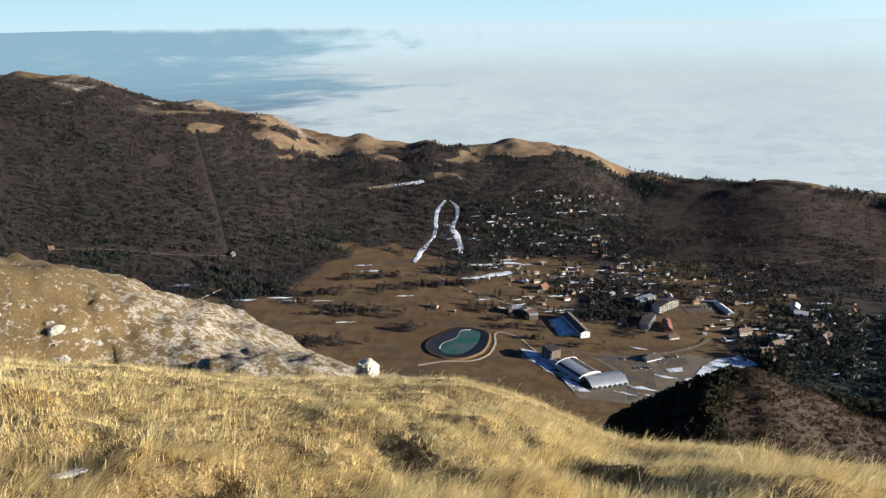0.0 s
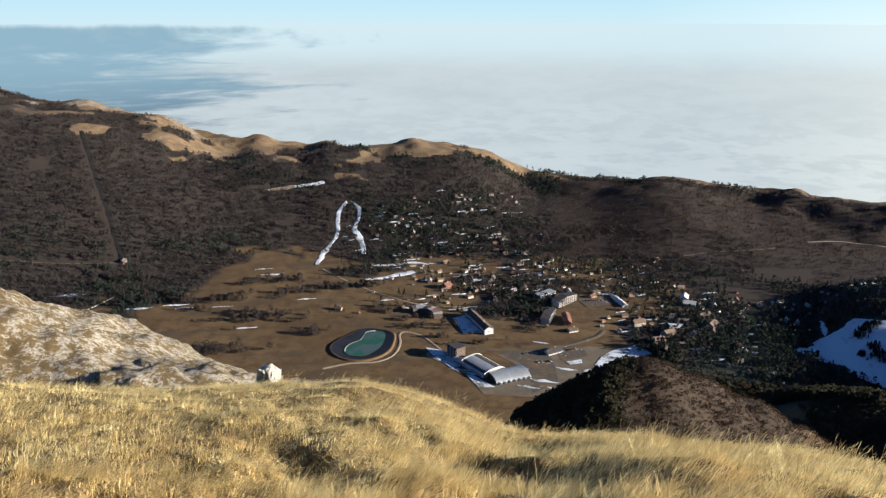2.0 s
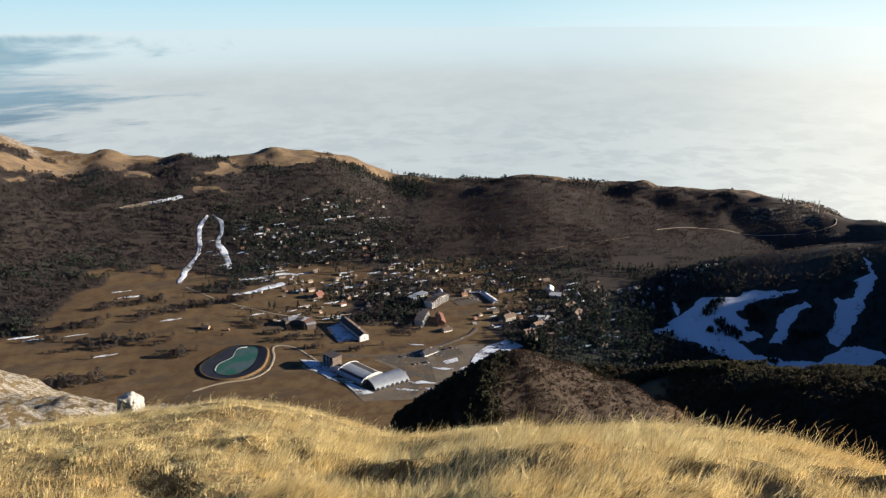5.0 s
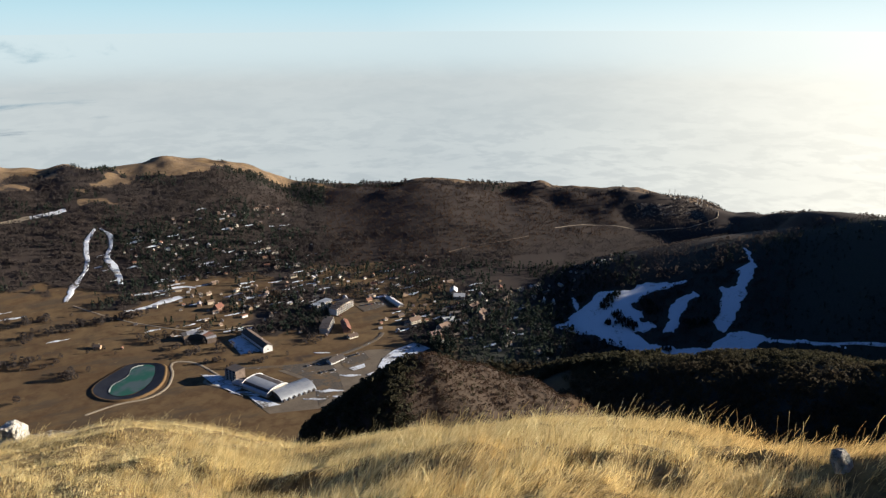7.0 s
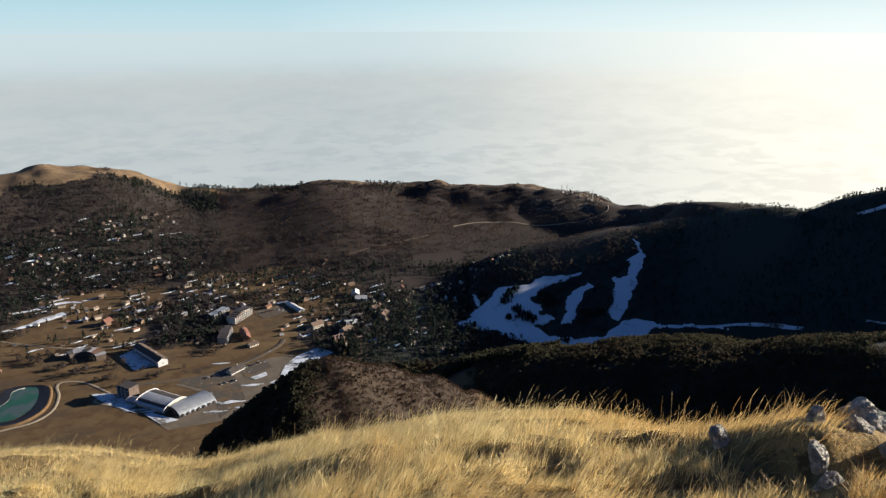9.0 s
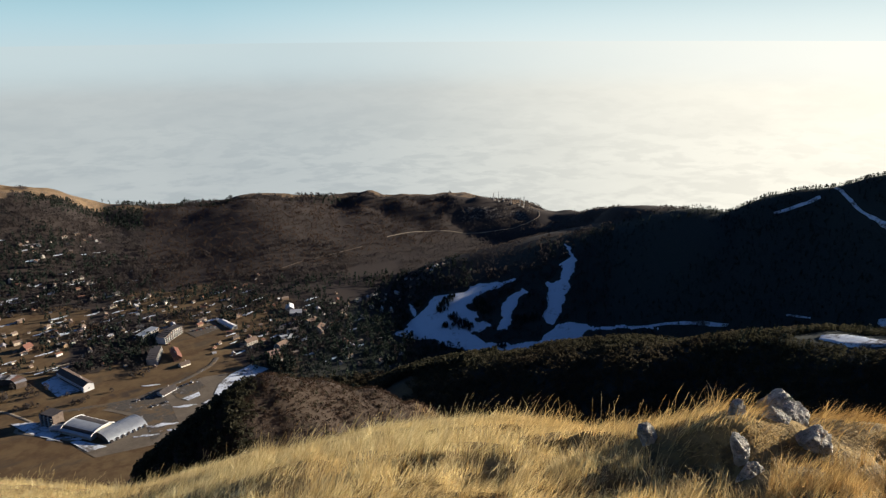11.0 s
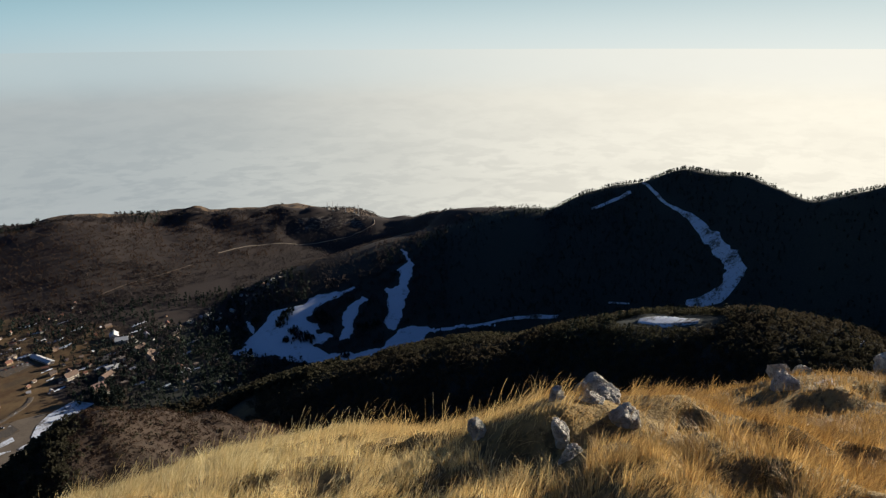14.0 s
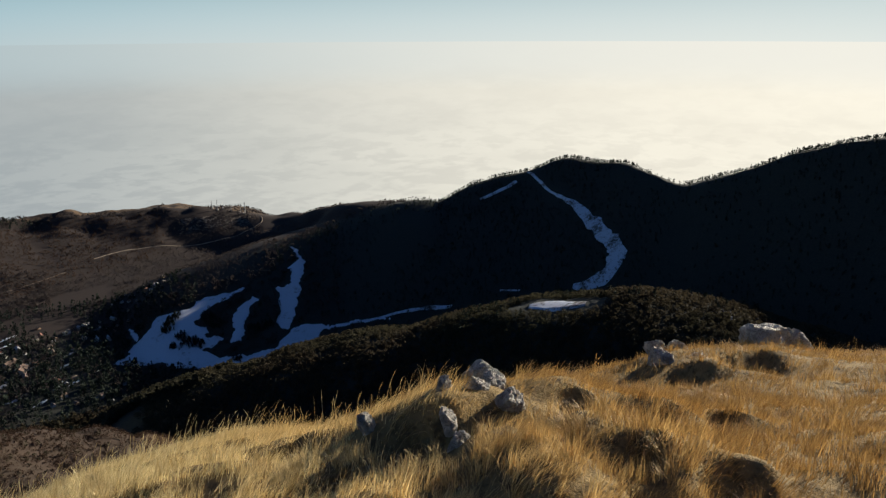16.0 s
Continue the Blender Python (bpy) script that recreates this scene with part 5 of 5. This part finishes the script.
def storeyed(name, length, depth, floors, wall_mat, roof_mat, bays, step=0.0):
    """A block with floors of windows, balcony slabs and fins between its bays; each bay may be set back by step."""
    ob = new(name)
    tall = floors * 3.0
    for i in range(bays):
        x0, x1 = -length / 2 + length * i / bays, -length / 2 + length * (i + 1) / bays
        top = tall - step * abs(i - bays / 2 + 0.5)
        box_part("wall", (x0 + 0.004, x1 - 0.004, -depth / 2, depth / 2, -2, top), wall_mat, ob)
        box_part("roof", (x0 - 0.0, x1 - 0.008, -depth / 2 - 0.5, depth / 2 + 0.5, top + 0.004, top + 0.5), roof_mat, ob)
        box_part("fin", (x0 - 0.25, x0 + 0.25, -depth / 2 - 1.6, -depth / 2 - 0.004, -2, top - 0.3), WHITE_SHEET, ob)
        for f in range(int(top / 3.0)):
            box_part("window", (x0 + 0.7, x1 - 0.7, -depth / 2 - 0.08, -depth / 2 + 0.1, f * 3 + 0.6, f * 3 + 2.4), GLASS, ob)
            box_part("balcony", (x0 + 0.4, x1 - 0.4, -depth / 2 - 1.4, -depth / 2 - 0.1, f * 3 + 0.05, f * 3 + 0.25), CONCRETE, ob)
            box_part("window", (x0 + 0.7, x1 - 0.7, depth / 2 - 0.1, depth / 2 + 0.08, f * 3 + 0.8, f * 3 + 2.3), GLASS, ob)
    return ob


stand(storeyed("apartment_block", 18, 14, 5, DARK_WALL, DARK_SHEET, 3), 134, 843, -62, "dark five-storey apartment block beside the halls", "apartment block")
stand(storeyed("hotel", 46, 13, 4, PLASTER, DARK_SHEET, 9, 0.7), 322, 1000, 37, "pale stepped hotel with white fins between its bays", "hotel")
stand(storeyed("hotel_wing", 44, 12, 3, CONCRETE, DARK_SHEET, 8, 0.3), 281, 944, 61, "dark-roofed hotel wing with fins between its bays", "hotel")
stand(storeyed("hotel_wing", 34, 12, 3, PLASTER, GREY_SHEET, 6), 298, 1021, 32, "pale hotel wing with a grey flat roof", "hotel")
stand(house(66, 13, 8.0, 11.0, WHITE_SHEET, BROWN_ROOF, 14, name="hostel"), 180, 934, -77, "long brown-roofed hostel beside a snowy court", "hostel")
box = house(42, 9, 3.0, 4.4, CONCRETE, WHITE_SHEET, 6, name="storage_hall")
stand(box, 404, 990, -84, "long low hall with a bright white roof", "hall")


def bow_house(x, y):
    """A block bent along a quarter circle, with a dark roof."""
    ob = new("bow_house")
    for i in range(8):
        a = radians(100 - 14 * i)
        px, py = 26 * math.cos(a), 26 * math.sin(a)
        for nm, size, mat in (("wall", (-3.6, 3.6, -6, 6, -1.5, 8.5 - 0.25 * abs(i - 3)), DARK_WALL), ("roof", (-3.9, 3.9, -6.8, 6.8, 8.52 - 0.25 * abs(i - 3), 9.1 - 0.25 * abs(i - 3)), ROOFING)):
            w = box_part(nm, size, mat, ob)
            w.matrix_basis = pose(px, py, 0.003 * i, 0, 0, math.degrees(a) + 90)
        w = box_part("window", (-2.2, 2.2, -6.1, -5.9, 4.2, 6.0), GLASS, ob)
        w.matrix_basis = pose(px, py, 0, 0, 0, math.degrees(a) + 90)
    return stand(ob, x, y, 0, "dark bow-shaped apartment house with a curved roof", "apartment house")


bow_house(100, 966)



def parked_car():
    ob = new("car")
    bm = bmesh.new()
    prism(bm, [(-2.1, 0.35), (2.1, 0.35), (2.1, 0.85), (1.2, 0.95), (-2.0, 0.95)], -0.85, 0.85)
    part("body", bm, PAINT, ob)
    bm = bmesh.new()
    prism(bm, [(-1.8, 0.95), (1.0, 0.95), (0.4, 1.45), (-1.5, 1.45)], -0.75, 0.75)
    part("cabin", bm, GLASS, ob)
    for sx in (-1, 1):
        for yy in (-1.3, 1.3):
            bm = bmesh.new()
            bmesh.ops.create_cone(bm, segments=12, radius1=0.33, radius2=0.33, depth=0.22, cap_ends=True, matrix=pose(sx * 0.78, yy, 0.33, 0, 90, 0))
            part("wheel", bm, DARK_SHEET, ob)
    return ob


PAINT = tinted("car_paint", [(0.03, 0.03, 0.035), (0.45, 0.45, 0.46), (0.08, 0.10, 0.16), (0.65, 0.65, 0.65), (0.25, 0.05, 0.04)], 0.35)
first_car = None
for k in range(46):
    x, y, turn = ((222 + 2.9 * (k % 12), 838 - 0.4 * (k % 12), 8) if k < 12 else (226 + 2.9 * (k % 9), 812, 5) if k < 21 else
                  (266 + 3.1 * (k % 11), 838 + 0.5 * (k % 11), 14) if k < 32 else (352 + 3.0 * (k % 14), 1000, -4))
    if pick.random() < 0.3:
        continue
    m = pose(x, y, ground_z(x, y) + 0.42, 0, 0, turn + pick.uniform(-4, 4))
    if first_car is None:
        first_car = parked_car()
        first_car.matrix_basis = m
        tagged(first_car, "parked car standing on an asphalt car park", "car", "parked cars")
    else:
        copy_thing(first_car, m)

# masts on the ridge
for k, (az, tall) in enumerate(((43.6, 17), (44.0, 23), (44.4, 15), (45.0, 12), (45.7, 20), (46.0, 26))):
    d = float(bent(np.array([az]), RING_AZ, RING_D)[0]) - 6 - 9 * (k % 2)
    ob = new("antenna_mast")
    bm = bmesh.new()
    bmesh.ops.create_cone(bm, segments=6, radius1=0.85, radius2=0.45, depth=tall + 2, cap_ends=True, matrix=pose(0, 0, tall / 2 - 1))
    part("pole", bm, STEEL, ob)
    for j in range(2):
        box_part("aerial", (-1.6, 1.6, -0.3, 0.3, tall * (0.62 + 0.22 * j), tall * (0.62 + 0.22 * j) + 0.9), STEEL, ob)
    box_part("cabin", (1.2, 5.2, -2, 2, -1, 2.6), CONCRETE, ob)
    p = bearing(az, d)
    stand(ob, p.x, p.y, 20 * k, "tall steel antenna mast on a bare ridge", "mast", "antenna masts")

# ---- reservoir ----
RIM = [(-26, 881), (-21, 903), (5, 931), (21, 944), (43, 939), (61, 923), (59, 891), (48, 862), (26, 845), (3, 845), (-17, 859)]
SHORE = [(-7, 874), (-2, 893), (15, 908), (23, 931), (36, 934), (48, 925), (46, 901), (37, 876), (21, 860), (3, 860)]


def closed_curve(pts, n=64):
    out, m = [], len(pts)
    for i in range(n):
        t = i * m / n
        k, u = int(t), t - int(t)
        a, b, c, d = (Vector(pts[(k + j) % m]) for j in (-1, 0, 1, 2))
        out.append(0.5 * (2 * b + (c - a) * u + (2 * a - 5 * b + 4 * c - d) * u * u + (3 * b - a - 3 * c + d) * u ** 3))
    return out


def reservoir():
    ob = new("reservoir")
    rim, shore = closed_curve(RIM), closed_curve(SHORE)
    mid = sum(rim, Vector((0, 0))) / len(rim)
    rim = [mid + (p - mid) * 0.94 for p in rim]
    base = ground_z(mid.x, mid.y)
    rings = [([mid + (p - mid) * 1.10 for p in rim], -1.0), ([mid + (p - mid) * 1.035 for p in rim], 1.9), ([mid + (p - mid) * 1.0 for p in rim], 1.95)]
    bm = bmesh.new()
    rows = [[bm.verts.new((p.x - mid.x, p.y - mid.y, z)) for p in ring] for ring, z in rings]
    for a, b in zip(rows, rows[1:]):
        for i in range(64):
            bm.faces.new((a[i], b[i], b[(i + 1) % 64], a[(i + 1) % 64]))
    bmesh.ops.recalc_face_normals(bm, faces=bm.faces)
    part("bank", bm, plain("earth_bank", (0.125, 0.078, 0.036), (0.09, 0.056, 0.028), 0.1), ob, "brown gravel embankment")
    bm = bmesh.new()
    rows = [[bm.verts.new((p.x - mid.x, p.y - mid.y, z)) for p in ring] for ring, z in ((rim, 1.9), (shore, 0.3))]
    for i in range(64):
        bm.faces.new((rows[0][i], rows[0][(i + 1) % 64], rows[1][(i + 1) % 64], rows[1][i]))
    part("liner", bm, plain("pond_liner", (0.012, 0.013, 0.018), (0.022, 0.024, 0.03), 0.06, 0.5), ob, "dark sheet lining")
    bm = bmesh.new()
    bm.faces.new([bm.verts.new((p.x - mid.x, p.y - mid.y, 0.9)) for p in closed_curve([tuple(mid + (Vector(q) - mid) * 1.0) for q in SHORE])])
    m = Nodes("pond_water", 0.2)
    water = part("water", bm, m.done(m.mix(m.ramp(m.noise(0.035, 3), 0.42, 0.6), (0.022, 0.078, 0.055), (0.055, 0.080, 0.082))), ob, "green water with thin ice")
    bm = bmesh.new()
    strip = [(p, q) for p, q in zip(shore, [mid + (s - mid) * 0.93 for s in shore])]
    pale = [[bm.verts.new((s.x - mid.x, s.y - mid.y, z)) for s in (p, q)] for (p, q), z in zip(strip, [1.05] * 64)]
    for i in list(range(0, 26)):
        bm.faces.new((pale[i][0], pale[i][1], pale[i + 1][1], pale[i + 1][0]))
    part("ice_edge", bm, plain("pale_ice", (0.50, 0.52, 0.44), (0.40, 0.43, 0.38), 0.3), ob, "pale edge along the shore")
    ob.location = (mid.x, mid.y, base)
    return tagged(ob, "green reservoir with a dark lined basin and a gravel bank", "reservoir")


reservoir()

# ---- boulders and turf close by ----


def boulder(name, seed, sx, sy, sz, detail=3):
    """A weathered limestone block: noisy, cut by flat faces, sunk in the turf."""
    r = random.Random(seed)
    bm = bmesh.new()
    bmesh.ops.create_icosphere(bm, subdivisions=detail, radius=1)
    cuts = [(Vector((r.gauss(0, 1), r.gauss(0, 1), r.gauss(0, 0.7))).normalized(), r.uniform(0.52, 0.86)) for _ in range(13)]
    cuts.append((Vector((r.gauss(0, 0.35), r.gauss(0, 0.35), 1)).normalized(), 0.62))
    shift = Vector((r.uniform(-50, 50), r.uniform(-50, 50), 0))
    for v in bm.verts:
        p = v.co.copy()
        p *= min([1.0] + [d / p.dot(n) for n, d in cuts if p.dot(n) > 0.05])      # cut by flat faces
        crack = abs(noise.noise(Vector((p.x * 2.6, p.y * 2.6, p.z * 1.2)) - shift))
        p *= 1 + 0.10 * noise.fractal(p * 2.2 + shift, 1.0, 2.0, 4) + 0.05 * noise.noise(p * 7 + shift) + 0.03 * noise.noise(p * 16 - shift) - 0.16 * max(0.0, 0.10 - crack) / 0.10
        v.co = Vector((p.x * sx, p.y * sy, p.z * sz))
    me = bpy.data.meshes.new(name)
    bm.to_mesh(me)
    bm.free()
    me.materials.append(LIMESTONE)
    me.polygons.foreach_set("use_smooth", np.full(len(me.polygons), False))
    return new(name, me)


def set_boulder(ob, az, d, below, turn, tilt, label, group=""):
    """below: how far its middle lies under the eye."""
    p = bearing(az, d)
    ob.matrix_basis = pose(p.x, p.y, H - below, tilt, 0, turn)
    return tagged(ob, label, "rock", group)


CLUSTER = "weathered pale limestone rock in dry grass"
# place of the middle, half sizes, turn, tilt
ROCKS = (
    (4.97, 1.97, 417.58, 0.22, 0.14, 0.12, -55, 4), (4.86, 1.80, 417.60, 0.12, 0.11, 0.12, 20, -12), (4.53, 2.03, 417.66, 0.09, 0.09, 0.15, 15, 10),
    (4.62, 1.80, 417.65, 0.11, 0.11, 0.13, 70, -8), (4.55, 1.53, 417.64, 0.125, 0.14, 0.22, -25, 14), (4.15, 1.78, 417.62, 0.085, 0.095, 0.16, 40, -10),
    (4.02, 1.64, 417.52, 0.13, 0.12, 0.19, 10, 8), (3.93, 1.56, 417.44, 0.09, 0.08, 0.13, 80, 0), (4.13, 2.42, 417.46, 0.11, 0.10, 0.13, 35, -15))
for k, (x, y, z, sx, sy, sz, turn, tilt) in enumerate(ROCKS):
    ob = boulder("limestone_rock", 300 + k, 0.85 * sx, 0.85 * sy, 0.85 * sz, 4)
    ob.matrix_basis = pose(x, y, z - 0.075, tilt, -0.6 * tilt, turn)
    tagged(ob, CLUSTER, "rock", "rock cluster")
for k, (x, y, z, sx, sy, sz, turn) in enumerate((
        (12.02, 0.50, 415.36, 0.50, 0.42, 0.46, 15), (12.2, 0.05, 415.3, 0.26, 0.24, 0.3, 60), (9.58, 1.62, 415.93, 0.17, 0.16, 0.20, 30),
        (9.83, 1.40, 415.88, 0.15, 0.16, 0.20, 5), (9.29, 1.04, 415.98, 0.30, 0.24, 0.22, 44), (9.02, 1.46, 416.02, 0.20, 0.15, 0.22, 80), (9.15, 1.2, 415.9, 0.24, 0.2, 0.2, 20))):
    ob = boulder("limestone_rock", 330 + k, sx, sy, sz, 4)
    ob.matrix_basis = pose(x, y, z, 8 * math.sin(k * 1.7), 0, turn)
    tagged(ob, "grey limestone boulder half sunk in dry grass", "rock", "slope boulders")
# outcrops along the rocky spur
spin = random.Random(11)
kinds = [boulder("limestone_outcrop", 360 + k, 1.0, 0.8, 0.7, 4) for k in range(5)]
shown = 0
for k in range(420):
    i = spin.randrange(len(SPUR) - 1)
    u, (ax, ay, _), (bx, by, _) = spin.random(), SPUR[i], SPUR[i + 1]
    along = Vector((bx - ax, by - ay)).normalized()
    side = Vector((-along.y, along.x)) * spin.uniform(-0.3, 5.5) * -1
    if side.y > 0:
        side *= -1
    x, y = ax + u * (bx - ax) + side.x, ay + u * (by - ay) + side.y
    if math.hypot(x, y) < 13 or fractal(np.array([x]), np.array([y]), 5.0, 3)[0] < -0.05:
        continue
    s = spin.choice((0.18, 0.26, 0.36, 0.5, 0.75, 0.95))
    m = pose(x, y, ground_z(x, y) - 0.12 * s, spin.uniform(-15, 15), spin.uniform(-15, 15), spin.uniform(0, 360)) @ Matrix.Scale(s, 4)
    ob = kinds[k % 5]
    if ob.get("label") is None:
        ob.matrix_basis = m
        tagged(ob, "pale limestone outcrop on a turf slope", "rock", "outcrops of the spur")
    else:
        copy_thing(ob, m)
set_boulder(boulder("limestone_outcrop", 390, 0.42, 0.40, 0.46, 4), -6.7, 20, 10.15, 20, 6, "upright limestone outcrop at the edge of the turf")
set_boulder(boulder("limestone_outcrop", 391, 0.6, 0.5, 0.32, 4), -8.4, 20.2, 10.75, 70, 0, "low limestone outcrop at the edge of the turf")
for k, (az, d, w, l) in enumerate(((-24.2, 3.28, 0.05, 0.13), (-30.7, 4.0, 0.04, 0.10))):
    p = bearing(az, d)
    bm = bmesh.new()
    bmesh.ops.create_icosphere(bm, subdivisions=3, radius=1)
    for v in bm.verts:
        q = v.co * (1 + 0.3 * noise.noise(v.co * 2 + Vector((k, 3, 0))))
        v.co = Vector((q.x * l, q.y * w, q.z * 0.014))
    ob = part("snow_patch", bm, CLEAN_SNOW, None)
    ob.matrix_basis = pose(p.x, p.y, ground_z(p.x, p.y) + 0.012, -16, 0, 20)
    tagged(ob, "small remnant of old snow in a grassy hollow", "snow")


def blades(name, az0, az1, d0, d1, tufts, each, long0, long1, width, seed, segs, label, keep=None):
    """Grass as curved tapering strips that spring from tufts and fall the way the wind and the slope lay them."""
    r = np.random.default_rng(seed)
    n = int(math.radians(az1 - az0) / 2 * (d1 ** 2 - d0 ** 2) * tufts)
    a, d = np.radians(r.uniform(az0, az1, n)), np.sqrt(r.uniform(d0 ** 2, d1 ** 2, n))
    x, y = d * np.sin(a), d * np.cos(a)
    pit = hollows(x, y)
    stay = r.random(n) < np.clip(1.05 + 3.0 * pit, 0.7, 1) * np.clip(0.95 + 1.5 * hummocks(x, y), 0.5, 1)
    stay &= d < 1.15 * bent(np.degrees(a), EDGE_AZ, EDGE_D)
    x, y, pit = x[stay], y[stay], pit[stay]
    n = len(x)
    e = 0.10
    lie = lambda u, v: hummocks(u, v) + hollows(u, v)
    sx, sy = (lie(x + e, y) - lie(x - e, y)) / (2 * e), (lie(x, y + e) - lie(x, y - e)) / (2 * e)
    swirl = 1.1 * value_noise(x / 0.9, y / 0.9, 6) + 0.5 * value_noise(x / 0.3, y / 0.3, 7)
    flow = np.arctan2(-0.9 * sy - 0.35, -0.9 * sx + 0.75) + swirl + r.normal(0, 0.45, n)
    tall, flat, tone = r.lognormal(0, 0.28, n), np.clip(r.normal(1.2, 0.22, n), 0.4, 1.45), r.random(n)
    i = np.repeat(np.arange(n), r.integers(int(each * 0.6), int(each * 1.4) + 1, n))
    k = len(i)
    spread = 0.035 * width / 0.004
    x, y = x[i] + r.normal(0, spread, k), y[i] + r.normal(0, spread, k)
    if keep is not None:
        ok = keep(x, y)
        x, y, i = x[ok], y[ok], i[ok]
        k = len(i)
    head = flow[i] + r.normal(0, 0.42, k)
    L = r.uniform(long0, long1, k) * tall[i] * np.clip(1 + 1.5 * pit[i], 0.7, 1)
    lean = np.clip(flat[i] + r.normal(0, 0.24, k), 0.1, 1.45)
    w = width * r.uniform(0.55, 1.25, k)
    px, py, pz = x, y, height(x, y) - 0.015
    V = []
    for q in range(segs + 1):
        t = q / segs
        ww = w * (1 - t) ** 0.6 * 0.5
        hx, hy = np.cos(head + 0.25 * t), np.sin(head + 0.25 * t)
        if q < segs:
            V += [np.stack([px - hy * ww, py + hx * ww, pz], -1), np.stack([px + hy * ww, py - hx * ww, pz], -1)]
        else:
            V.append(np.stack([px, py, pz], -1))
        ang = lean * (0.35 + 1.05 * t)
        px, py, pz = px + hx * np.sin(ang) * L / segs, py + hy * np.sin(ang) * L / segs, pz + np.cos(ang) * L / segs
    m = 2 * segs + 1
    tri = []
    for q in range(segs - 1):
        tri += [(2 * q, 2 * q + 1, 2 * q + 3), (2 * q, 2 * q + 3, 2 * q + 2)]
    tri.append((2 * segs - 2, 2 * segs - 1, 2 * segs))
    F = (np.array(tri)[None] + (np.arange(k) * m)[:, None, None]).reshape(-1, 3)
    ob = mesh_object(name, np.stack(V, 1).reshape(-1, 3), F, GRASS, smooth=True)
    add_attribute(ob, "tuft", np.repeat(tone[i], m))
    return tagged(ob, label, "grass", kind="stuff")


def off_rocks(x, y):
    free = np.ones(len(x), bool)
    for rx, ry, rad in ((-1.37, 3.04, 0.08), (-2.08, 3.5, 0.06), *((q[0], q[1], 0.95 * q[3]) for q in ROCKS), *((q[0] - 0.1, q[1] - 0.04, q[3] * 0.8) for q in ROCKS)):
        free &= np.hypot(x - rx, y - ry) > rad
    return free


STRAW = "long dry straw-yellow grass, combed flat in tufts"
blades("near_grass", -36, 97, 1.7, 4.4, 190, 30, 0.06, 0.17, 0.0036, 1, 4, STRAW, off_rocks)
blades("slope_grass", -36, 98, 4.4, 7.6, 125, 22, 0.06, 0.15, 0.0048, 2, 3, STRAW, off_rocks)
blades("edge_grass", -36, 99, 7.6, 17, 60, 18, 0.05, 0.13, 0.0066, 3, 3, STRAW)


def stalk_field(name, n, az_mid, az_wide, far0, far1, long0, long1, w, seed, label):
    """Thin upright stalks with drooping seed heads, in loose bunches."""
    r = np.random.default_rng(seed)
    m = n // 7
    az = np.clip(r.normal(az_mid, az_wide, m), -34, 97)
    d = bent(az, EDGE_AZ, EDGE_D) * r.uniform(far0, far1, m)
    i = r.integers(0, m, n)
    x = d[i] * np.sin(np.radians(az[i])) + r.normal(0, 0.10, n)
    y = d[i] * np.cos(np.radians(az[i])) + r.normal(0, 0.10, n)
    side = np.arctan2(x, y)
    z = height(x, y)
    L = r.uniform(long0, long1, n) * r.lognormal(0, 0.2, m)[i]
    head, bend = r.normal(-0.3, 0.5, m)[i] + r.normal(0, 0.35, n), np.clip(r.normal(0.35, 0.2, n), 0.02, 0.9)
    out = []
    for t, wide in ((0, 1), (0.3, 0.95), (0.55, 0.85), (0.75, 0.75), (0.83, 1.7), (0.92, 1.5), (1.0, 0.2)):
        o = bend * L * t ** 2.2
        px, py, pz = x + np.cos(head) * o, y + np.sin(head) * o, z + L * t * (1 - 0.3 * bend * t)
        for s in (-1, 1):
            out.append(np.stack([px + s * wide * w * np.cos(side), py - s * wide * w * np.sin(side), pz], -1))
    q = np.array([(2 * k, 2 * k + 1, 2 * k + 3, 2 * k + 2) for k in range(6)])
    F = (q[None] + (np.arange(n) * 14)[:, None, None]).reshape(-1, 4)
    ob = mesh_object(name, np.stack(out, 1).reshape(-1, 3), F, GRASS)
    add_attribute(ob, "tuft", np.repeat(r.random(n), 14))
    return tagged(ob, label, "grass", kind="stuff")


stalk_field("grass_stalks", 1300, 36, 17, 0.55, 0.95, 0.13, 0.30, 0.0009, 9, "thin dry grass stalks with drooping seed heads")
stalk_field("grass_stalks", 900, 24, 40, 0.35, 0.95, 0.12, 0.26, 0.0008, 10, "thin dry grass stalks scattered over the turf")
